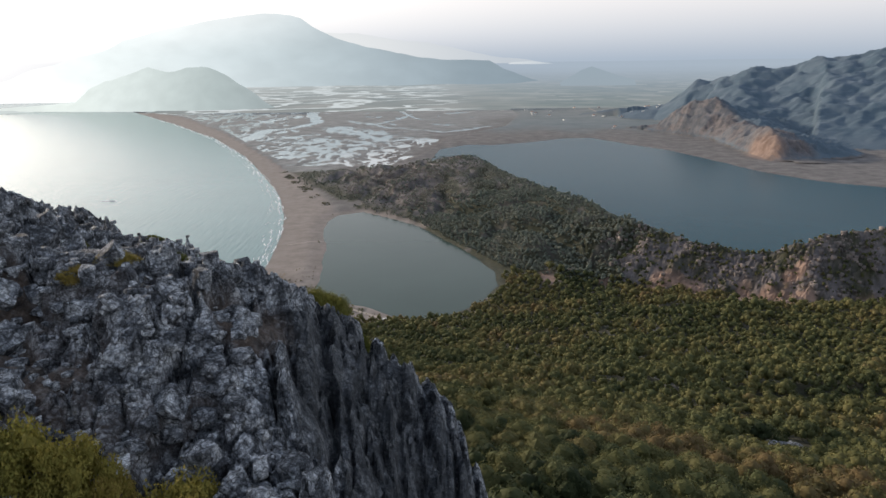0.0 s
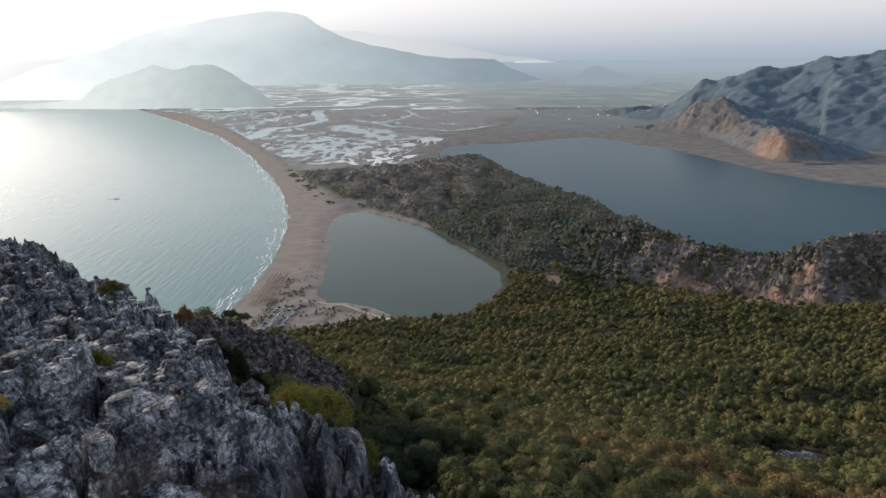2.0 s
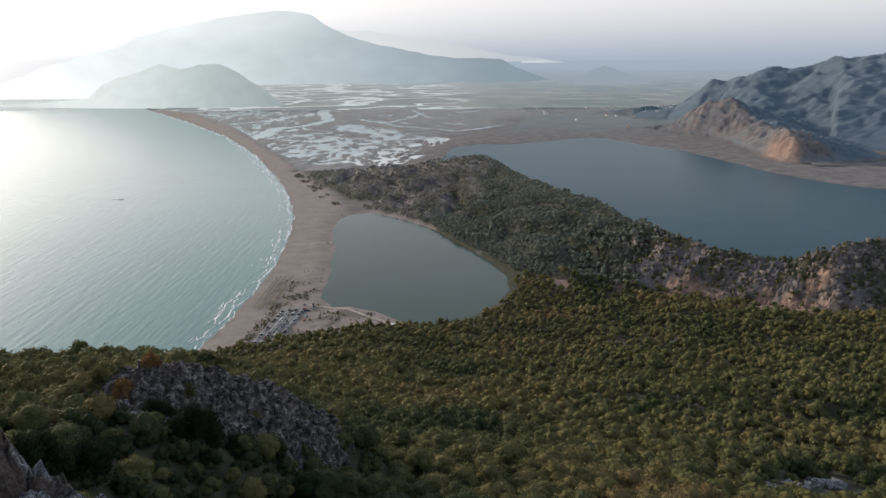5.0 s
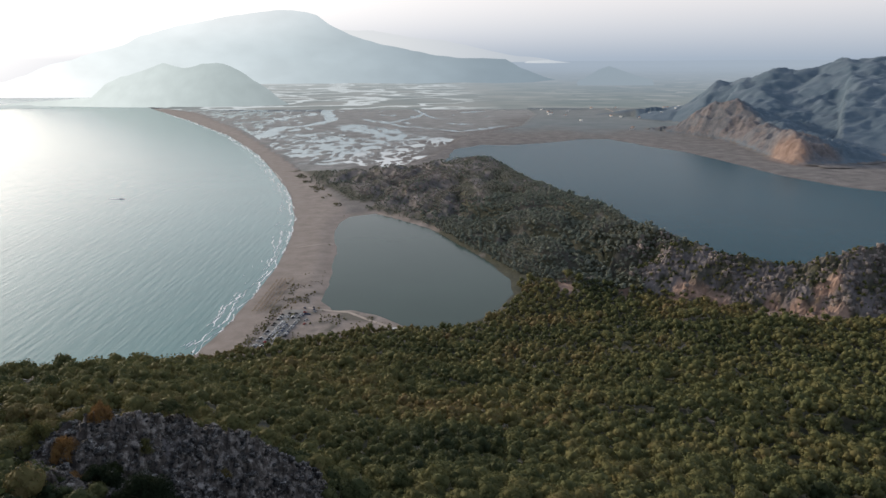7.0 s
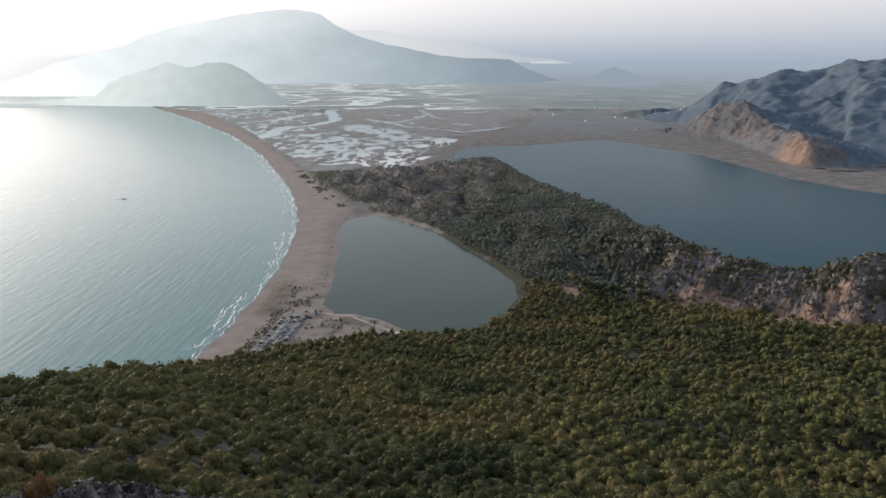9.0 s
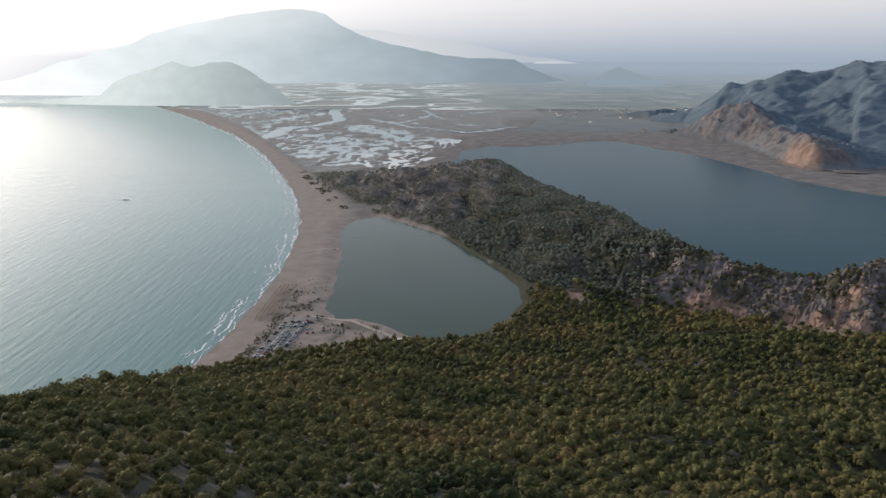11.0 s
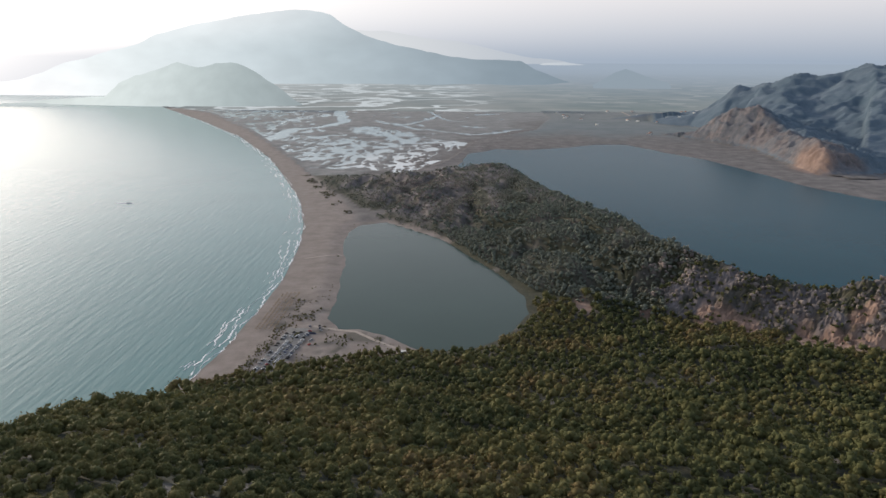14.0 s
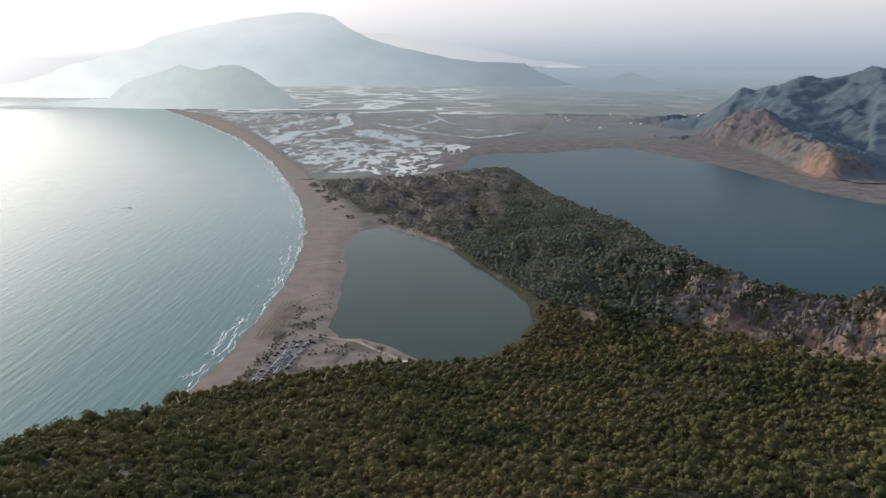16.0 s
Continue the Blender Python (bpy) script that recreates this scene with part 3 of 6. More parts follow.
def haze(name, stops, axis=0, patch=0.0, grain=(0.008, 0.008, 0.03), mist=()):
    """Land lost in haze, painted as a plain glow; stops are (place along the axis, colour)."""
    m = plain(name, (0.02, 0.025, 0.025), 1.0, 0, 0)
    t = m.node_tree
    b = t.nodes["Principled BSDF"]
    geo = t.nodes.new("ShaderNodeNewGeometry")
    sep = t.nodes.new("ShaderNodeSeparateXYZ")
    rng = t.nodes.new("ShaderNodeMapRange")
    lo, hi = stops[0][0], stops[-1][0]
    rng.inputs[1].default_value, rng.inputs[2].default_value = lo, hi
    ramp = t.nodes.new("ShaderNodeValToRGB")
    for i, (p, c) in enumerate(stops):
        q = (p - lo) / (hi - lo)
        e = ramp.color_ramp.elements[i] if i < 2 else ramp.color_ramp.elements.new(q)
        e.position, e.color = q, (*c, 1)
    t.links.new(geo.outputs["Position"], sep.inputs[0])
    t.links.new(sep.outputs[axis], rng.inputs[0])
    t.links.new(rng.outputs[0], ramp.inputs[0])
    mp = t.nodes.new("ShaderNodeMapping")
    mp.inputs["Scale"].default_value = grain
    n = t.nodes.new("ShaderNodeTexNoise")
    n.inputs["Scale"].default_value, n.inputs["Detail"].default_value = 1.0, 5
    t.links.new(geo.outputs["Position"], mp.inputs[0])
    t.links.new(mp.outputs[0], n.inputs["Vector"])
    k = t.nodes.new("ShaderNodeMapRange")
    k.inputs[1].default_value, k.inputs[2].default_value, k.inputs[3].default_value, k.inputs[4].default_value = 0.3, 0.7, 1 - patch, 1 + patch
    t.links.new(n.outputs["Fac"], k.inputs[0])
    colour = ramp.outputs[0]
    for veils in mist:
        # a pale veil of painted haze: colour, heights and places of its edges
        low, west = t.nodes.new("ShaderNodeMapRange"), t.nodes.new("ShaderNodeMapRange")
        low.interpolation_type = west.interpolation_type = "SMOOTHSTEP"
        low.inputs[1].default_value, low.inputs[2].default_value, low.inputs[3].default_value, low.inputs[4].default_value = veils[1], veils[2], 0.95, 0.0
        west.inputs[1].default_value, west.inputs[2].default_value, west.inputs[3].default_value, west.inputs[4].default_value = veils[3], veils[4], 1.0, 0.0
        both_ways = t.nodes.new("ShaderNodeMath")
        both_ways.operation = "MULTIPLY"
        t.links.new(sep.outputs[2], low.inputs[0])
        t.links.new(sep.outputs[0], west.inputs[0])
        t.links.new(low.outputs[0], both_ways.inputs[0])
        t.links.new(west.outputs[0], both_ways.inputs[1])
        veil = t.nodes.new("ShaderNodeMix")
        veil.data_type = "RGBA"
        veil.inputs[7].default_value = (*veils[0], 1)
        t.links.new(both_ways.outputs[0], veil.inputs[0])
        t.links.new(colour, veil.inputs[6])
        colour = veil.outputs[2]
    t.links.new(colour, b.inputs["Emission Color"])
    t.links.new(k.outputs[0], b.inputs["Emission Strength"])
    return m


# ---- mesh helpers ----
def mesh_object(name, verts, faces, mat, parent=None, smooth_faces=False, attrs=None):
    me = bpy.data.meshes.new(name)
    me.from_pydata(verts if isinstance(verts, list) else verts.tolist(), [], faces if isinstance(faces, list) else faces.tolist())
    me.materials.append(mat)
    if smooth_faces:
        me.polygons.foreach_set("use_smooth", np.ones(len(me.polygons), bool))
    for key, values in (attrs or {}).items():
        a = me.attributes.new(key, "FLOAT", "POINT")
        a.data.foreach_set("value", np.asarray(values, np.float32).ravel())
    me.update()
    ob = new(name, me)
    ob.parent = parent
    return ob


def part(name, bm, mat, parent, label=""):
    me = bpy.data.meshes.new(name)
    bm.to_mesh(me)
    bm.free()
    me.materials.append(mat)
    ob = new(name, me)
    ob.parent = parent
    return tagged(ob, label)


def sheet(name, xs, ys, func, mat, keep=None, attrs=None, smooth_faces=True):
    X, Y = np.meshgrid(xs, ys)
    Z = func(X, Y)
    nx, ny = len(xs), len(ys)
    i = np.arange(nx * ny).reshape(ny, nx)
    f = np.stack([i[:-1, :-1], i[:-1, 1:], i[1:, 1:], i[1:, :-1]], -1).reshape(-1, 4)
    if keep is not None:
        k = keep(X, Y, Z)
        f = f[k.ravel()[f].any(1)]
    v = np.stack([X, Y, Z], -1).reshape(-1, 3)
    used = np.zeros(len(v), bool)
    used[f] = True
    remap = np.cumsum(used) - 1
    at = {key: fn(X, Y, Z).ravel()[used] for key, fn in (attrs or {}).items()}
    return mesh_object(name, v[used], remap[f], mat, None, smooth_faces, at)


def graded(limits, fine, near, growth):
    """Grid lines spaced by fine within near of zero, and wider in proportion beyond."""
    lo, hi = limits
    out = [0.0]
    while out[-1] < max(abs(lo), abs(hi)):
        out.append(out[-1] + max(fine, fine + (out[-1] - near) * growth))
    pos = np.array(out)
    return np.unique(np.concatenate([-pos[1:][pos[1:] <= -lo][::-1], pos[pos <= hi]]) if lo < 0 else pos[(pos >= lo) & (pos <= hi)])


# ---- the ground ----
def maquis_zone(X, Y):
    """The drier, more open shoulder west of the pines."""
    return smooth(45, -25, X + 25 * fbm(X / 60, Y / 60, 2, 91)) * smooth(380, 250, Y)


def bare(X, Y):
    """Where the woods leave gaps: about 1 in the open."""
    return smooth(0.62, 0.9, fbm(X / 24, Y / 24, 3, 90) + 0.30 * maquis_zone(X, Y))


def on_slope(X, Y):
    return (Y < 820) & (slope(X, Y) > 0.5) & (X > -420)


def a_sand(X, Y, Z):
    s = X - shore_x(SHORE, Y)
    inner = np.where(Y > 1100, shore_x(BEACH_IN, Y) - X + 10, 400)
    lag = outline(X, Y, LAGOON)
    beach = smooth(-6, 4, s) * smooth(-14, 6, inner) * (Z < 4.5) * (X < -40)
    rim = smooth(22, 6, lag + fbm(X / 30, Y / 30, 2, 14) * 10) * (Z < 4) * np.where(X < -60, 1, (Y > 1040) * (X < 0) * 0.8)
    dune = smooth(0.25, 0.6, fbm(X / 20, Y / 14, 3, 185)) * ((Y > 600) & (Y < 790) & (X > -192) & (X < -50)) * 0.75
    return np.clip(np.maximum(beach * (Y > 480), rim) - dune, 0, 1)


def a_scrub(X, Y, Z):
    hill = ridge(X, Y, HILL) > 0
    hill |= (X > 60) & (Y < 830) & (Z > 0.5)
    hill |= (outline(X, Y, LAGOON) < 34) & (X > -45) & (Y < 1080)
    dune = smooth(0.25, 0.6, fbm(X / 20, Y / 14, 3, 185)) * ((Y > 600) & (Y < 790) & (X > -192) & (X < -50)) * 0.75
    return np.maximum(np.where(on_slope(X, Y) | hill, 1.0, 0) * (1 - 0.7 * bare(X, Y)), dune)


def a_far_haze(X, Y, Z):
    """Haze painted into the land's colour, more of it away from the lake."""
    return smooth(2300, 3700, Y) * 0.75 * ((ridge(X, Y, SPUR) < 2) & (ridge(X, Y, MOUNT) < 2))


def a_dry(X, Y, Z):
    """Brown dry ground creeping into the reeds from the lake's side."""
    return smooth(200, 10, shore_x(MARSH_E, Y) - X + 90 * fbm(X / 70, Y / 110, 4, 107)) * 0.95 * smooth(3500, 2700, Y)


def a_hazed_scrub(X, Y, Z):
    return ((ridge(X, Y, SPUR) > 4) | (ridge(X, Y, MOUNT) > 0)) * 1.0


def a_field(X, Y, Z):
    return smooth(-70, 30, X - shore_x(MARSH_E, Y)) * ((Y > 1750) & (ridge(X, Y, SPUR) < 2) & (ridge(X, Y, MOUNT) < 2) ) * smooth(2300, 2750, Y + 120 * fbm(X / 130, Y / 130, 3, 73))


def a_rock(X, Y, Z):
    steep = smooth(2, 12, ridge(X, Y, SPUR)) * smooth(985, 940, X) * (0.66 + 0.3 * smooth(-0.3, 0.3, fbm(X / 24, Y / 24, 4, 77)))
    cliff = ((X > 215) & (Y < 800) & (ridge(X, Y, HILL) > 6)) * smooth(-0.35, 0.25, fbm(X / 14, Y / 14, 4, 78))
    west = smooth(-0.5, 0.2, fbm(X / 22, Y / 22, 3, 79)) * ((ridge(X, Y, HILL) > 8) & (X < 20) & (Y > 1100))
    m = smooth(1.02, 0.75, off_mound(X, Y))
    mid = (ridge(X, Y, HILL) > 6) * smooth(-0.1, 0.45, fbm(X / 30, Y / 30, 4, 76)) * (0.35 + 0.5 * smooth(1000, 1250, Y))
    return np.clip(np.maximum.reduce([steep, cliff, west * 0.8, m, mid]), 0, 1)


def a_red(X, Y, Z):
    foot = smooth(26, 14, np.abs(ridge(X, Y, HILL) - 2)) * ((X > 190) & (Y < 760)) * smooth(-0.1, 0.4, fbm(X / 28, Y / 28, 3, 80))
    patch = smooth(1.2, 0.8, np.hypot((X - 133) / 10, (Y - 776) / 22))
    # sunlit patch of the spur, its light put into the colour
    red = smooth(1.2, 0.6, np.hypot((X - 860) / 40, (Y - 1770) / 80)) * 0.8
    bare_earth = smooth(1.25, 0.7, np.hypot((X - 335) / 42, (Y - 652 + 0.25 * (X - 335)) / 20) + 0.25 * fbm(X / 12, Y / 12, 3, 74))
    face = smooth(1.2, 0.6, np.hypot((X - 372) / 16, (Y - 672) / 9) + 0.3 * fbm(X / 8, Y / 8, 3, 75))
    return np.clip(np.maximum.reduce([foot, patch, red, bare_earth, face]), 0, 1)


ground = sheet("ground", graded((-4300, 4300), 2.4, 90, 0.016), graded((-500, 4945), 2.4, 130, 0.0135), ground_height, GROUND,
               attrs={"sand": a_sand, "scrub": a_scrub, "field": a_field, "hazed_scrub": a_hazed_scrub, "far_haze": a_far_haze, "rock": a_rock, "redearth_sunlit": a_red})
tagged(ground, "wooded slopes, sandy beach, hills and plain around the bay", "ground", kind="structure")


tagged(sheet("cliffs", np.arange(188, 652, 2.2), np.arange(598, 882, 2.2), broken, GROUND, lambda X, Y, Z: is_broken(X, Y),
             {"sand": a_sand, "scrub": a_scrub, "field": a_field, "hazed_scrub": a_hazed_scrub, "far_haze": a_far_haze, "rock": a_rock, "redearth_sunlit": a_red}, False), "broken limestone cliffs above the wood", "cliff", kind="structure")
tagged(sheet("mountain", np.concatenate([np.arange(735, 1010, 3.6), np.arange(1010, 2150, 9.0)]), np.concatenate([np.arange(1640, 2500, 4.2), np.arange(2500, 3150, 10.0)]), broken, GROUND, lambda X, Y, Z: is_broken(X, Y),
             {"sand": a_sand, "scrub": a_scrub, "field": a_field, "hazed_scrub": a_hazed_scrub, "far_haze": a_far_haze, "rock": a_rock, "redearth_sunlit": a_red}, True), "rugged grey mountain with a red rock face above the lake", "mountain", kind="structure")


# ---- water ----
def strip(name, ys, left, right, mat, label):
    """A level sheet of water between two lines."""
    v = []
    for y in ys:
        v += [(left(y), y, 0.0), (right(y), y, 0.0)]
    f = [(2 * i, 2 * i + 1, 2 * i + 3, 2 * i + 2) for i in range(len(ys) - 1)]
    return tagged(mesh_object(name, v, f, mat), label, "water", kind="structure")


def pool(name, poly, grow, mat, label):
    c = np.mean(poly, 0)
    p = np.array(poly, float)
    t = np.roll(p, -1, 0) - np.roll(p, 1, 0)
    n = np.stack([t[:, 1], -t[:, 0]], 1) / np.linalg.norm(t, axis=1)[:, None]
    area = 0.5 * np.sum(p[:, 0] * np.roll(p[:, 1], -1) - np.roll(p[:, 0], -1) * p[:, 1])
    p = p + n * grow * np.sign(area)
    return tagged(mesh_object(name, [(x, y, 0.0) for x, y in p], [tuple(range(len(p)))], mat), label, "water", kind="structure")


SEA_Y = sorted({-500.0, 4945.0, *[float(y) for y, _ in SHORE if -500 < y < 4945]})
strip("sea", SEA_Y, lambda y: -4300.0, lambda y: float(shore_x(SHORE, y)) + 22, SEA, "pale turquoise sea with low swell and evening glare")
MW_Y = [1600.0, 1700, 1770, 1894, 2085, 2345, 2635, 2737, 3300, 3404, 3834, 3900, 4400, 4945]
strip("marsh_water", MW_Y, lambda y: float(shore_x(BEACH_IN, y)) - (6 if y < 3850 else -19), lambda y: float(shore_x(MARSH_E, y)) + 14, MARSH_W,
      "bright shallow channels of a river delta")
pool("lagoon", LAGOON, 14, LAGOON_W, "still grey-green lagoon behind the beach")
pool("lake", LAKE, 10, LAKE_W, "dark blue lake behind the hill")


# ---- the delta ----
RIVER = [(-657, 4364), (-606, 3941), (-610, 3510), (-494, 3020), (-521, 2837), (-567, 2737), (-633, 2668), (-630, 2355)]
CREEKS = [[(-379, 2780), (-278, 2544), (-164, 2270), (-36, 2292), (55, 2236), (132, 2171)],
          [(-280, 2908), (-201, 2767), (-77, 2643), (45, 2530), (133, 2617), (232, 2755)],
          [(-367, 3065), (-238, 2881), (-171, 3048), (-109, 3340), (-162, 3632)],
          [(-109, 3340), (-49, 3093), (28, 3043)], [(188, 2147), (270, 2301), (368, 2501), (446, 2728)], [(83, 3457), (166, 3509)]]
CREEK_WIDTHS = (17, 10, 10, 8, 9, 26)
ARM = [(-21, 1767), (34, 1879), (92, 2061), (156, 2196)]
FLOODS = [([(-495, 2062), (-326, 2007), (-206, 1898), (-87, 1802)], 150), ([(-619, 2405), (-497, 2364), (-362, 2225), (-248, 2145), (-129, 2071)], 120),
          ([(-369, 2707), (-241, 2508), (-110, 2255), (39, 2211)], 85), ([(-1250, 3606), (-979, 3169), (-945, 3477)], 170), ([(-802, 2814), (-731, 3034), (-671, 3288)], 75),
          ([(-1450, 3690), (-1150, 3620), (-800, 3560)], 110), ([(-690, 2560), (-760, 2700), (-860, 2860)], 80)]


def near_line(x, y, pts):
    d = np.full(x.shape, 1e9)
    for (ax, ay), (bx, by) in zip(pts[:-1], pts[1:]):
        ux, uy = bx - ax, by - ay
        t = np.clip(((x - ax) * ux + (y - ay) * uy) / (ux * ux + uy * uy), 0, 1)
        d = np.minimum(d, np.hypot(x - ax - t * ux, y - ay - t * uy))
    return d


def marsh(X, Y):
    wx, wy = X + 22 * fbm(X / 80, Y / 110, 3, 101), Y + 40 * fbm(X / 80, Y / 110, 3, 102)
    rag = fbm(wx / 16, wy / 30, 4, 103, 0.6)
    # open water strewn with reed islands, and firm reed beds round it
    cx, cy = X + 9 * fbm(X / 40, Y / 60, 3, 101), Y + 24 * fbm(X / 40, Y / 60, 3, 102)
    wet = np.zeros(X.shape)
    for line, width in FLOODS:
        wet = np.maximum(wet, smooth(width * 1.25, width * 0.6, near_line(cx, cy, line) + 22 * rag))
    gap, pick = cells(wx / 40, wy / 72, 110)
    fine_gap, fine_pick = cells(wx / 17, wy / 34, 112)
    isle = np.where(pick < 0.42, -0.4, gap - 0.17)
    isle = np.maximum(isle, np.where(fine_pick < 0.6, -0.4, fine_gap - 0.22)) + 0.12 * rag
    firm = np.minimum(0.66 + 0.25 * smooth(-200, 100, X) - fbm(wx / 45, wy / 80, 4, 106), 0.5) + 0.05 * rag
    web = np.minimum(np.abs(fbm(wx / 120, wy / 180, 3, 104)), np.abs(fbm(wx / 60, wy / 100, 3, 109)) + 0.015)
    firm = np.minimum(firm, 8 * (web - 0.025 + 0.15 * smooth(-150, 60, X) + 0.12 * smooth(2750, 3050, Y) * smooth(-700, -350, X)))
    z = 1.6 * (isle * wet + firm * (1 - wet))
    z = np.minimum(z, (near_line(cx, cy, RIVER) - np.interp(Y, [2300, 2700, 3000, 4400], [34, 28, 26, 34]) + 5 * rag) * 0.08)
    z = np.minimum(z, (near_line(cx, cy, ARM) - 26 + 5 * rag) * 0.08)
    for line, width in zip(CREEKS, CREEK_WIDTHS):
        z = np.minimum(z, (near_line(cx, cy, line) - width + 4 * rag) * 0.08)
    west, east = X - shore_x(BEACH_IN, Y), shore_x(MARSH_E, Y) - X
    rim = np.maximum.reduce([1 - np.minimum(west, east) / 25, (1690 + 25 * fbm(X / 60, Y * 0, 2, 106) - Y) / 25])
    z = np.maximum(z, np.where(Y < 3700, np.clip(rim, -1, 0.8), -1))
    return np.clip(z, -0.8, 0.7) + np.where(z > 0, 0.1, 0)


def marsh_keep(X, Y, Z):
    return (X > shore_x(BEACH_IN, Y) + 2) & (X < shore_x(MARSH_E, Y) + 6) & (Z > -0.6)


tagged(sheet("marsh", np.arange(-1600, 440, 3.4), np.concatenate([np.arange(1605, 2600, 4.6), np.arange(2600, 3706, 8.0)]), marsh, MARSH, marsh_keep, {"far_haze": a_far_haze, "dry": a_dry}, False),
       "grey-brown reed islands of the delta between winding channels", "marsh", kind="structure")


# ---- the far mountains ----
def far_range(name, profile, y, depth, foot, mat, label, seed, relief=0.25, rise=0.8, lip=0.0):
    """A distant range: a crest line over a sloping face, all far behind the rest; its foot may slope down by a lip."""
    px, pz = np.array(profile, float).T
    xs = np.linspace(px[0], px[-1], 260)
    crest = np.interp(xs, px, pz)
    crest = crest + fbm(xs / 160, xs * 0, 4, seed) * 28 * relief
    s = np.linspace(0, 1, 24)
    X = np.repeat(xs[None], 24, 0)
    Y = y - depth * (1 - s)[:, None] + fbm(X / 220, s[:, None] * 3, 3, seed + 4) * depth * relief * (1 - s)[:, None]
    Z = foot + (crest - foot)[None] * s[:, None] ** rise
    Y[0] -= 25 * lip
    Z[0] -= lip
    i = np.arange(X.size).reshape(X.shape)
    f = np.stack([i[:-1, :-1], i[:-1, 1:], i[1:, 1:], i[1:, :-1]], -1).reshape(-1, 4)
    ob = mesh_object(name, np.stack([X, Y, Z], -1).reshape(-1, 3), f, mat, None, True)
    return tagged(ob, label, "mountains", kind="structure")


FAR_EYE = 256.0
RANGE = [(-4200, 30), (-3400, 60), (-3089, 107), (-2794, 204), (-2506, 281), (-2221, 353), (-2098, 406), (-1857, 470), (-1582, 518), (-1387, 548),
         (-1270, 567), (-1078, 573), (-963, 568), (-887, 543), (-812, 485), (-661, 412), (-430, 347), (-276, 318), (-82, 282), (73, 264), (227, 261),
         (402, 251), (500, 195), (618, 154), (737, 113), (875, 69), (960, 40)]
NEARER = 4780 / 4855
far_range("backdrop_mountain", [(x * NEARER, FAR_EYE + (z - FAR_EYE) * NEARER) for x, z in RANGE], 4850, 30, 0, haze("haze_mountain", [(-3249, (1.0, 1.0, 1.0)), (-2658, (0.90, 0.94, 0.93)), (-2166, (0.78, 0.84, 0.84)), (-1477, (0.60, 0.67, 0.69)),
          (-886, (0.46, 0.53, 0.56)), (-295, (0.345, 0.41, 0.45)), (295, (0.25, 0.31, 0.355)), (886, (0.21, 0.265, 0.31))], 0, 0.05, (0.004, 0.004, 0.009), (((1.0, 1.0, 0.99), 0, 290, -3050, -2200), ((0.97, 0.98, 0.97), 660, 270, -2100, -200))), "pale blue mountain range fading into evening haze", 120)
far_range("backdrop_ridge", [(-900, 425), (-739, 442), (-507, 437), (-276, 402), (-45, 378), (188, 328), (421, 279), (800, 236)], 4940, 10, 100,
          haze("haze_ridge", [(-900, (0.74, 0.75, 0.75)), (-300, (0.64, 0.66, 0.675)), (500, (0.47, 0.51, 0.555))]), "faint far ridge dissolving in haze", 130)


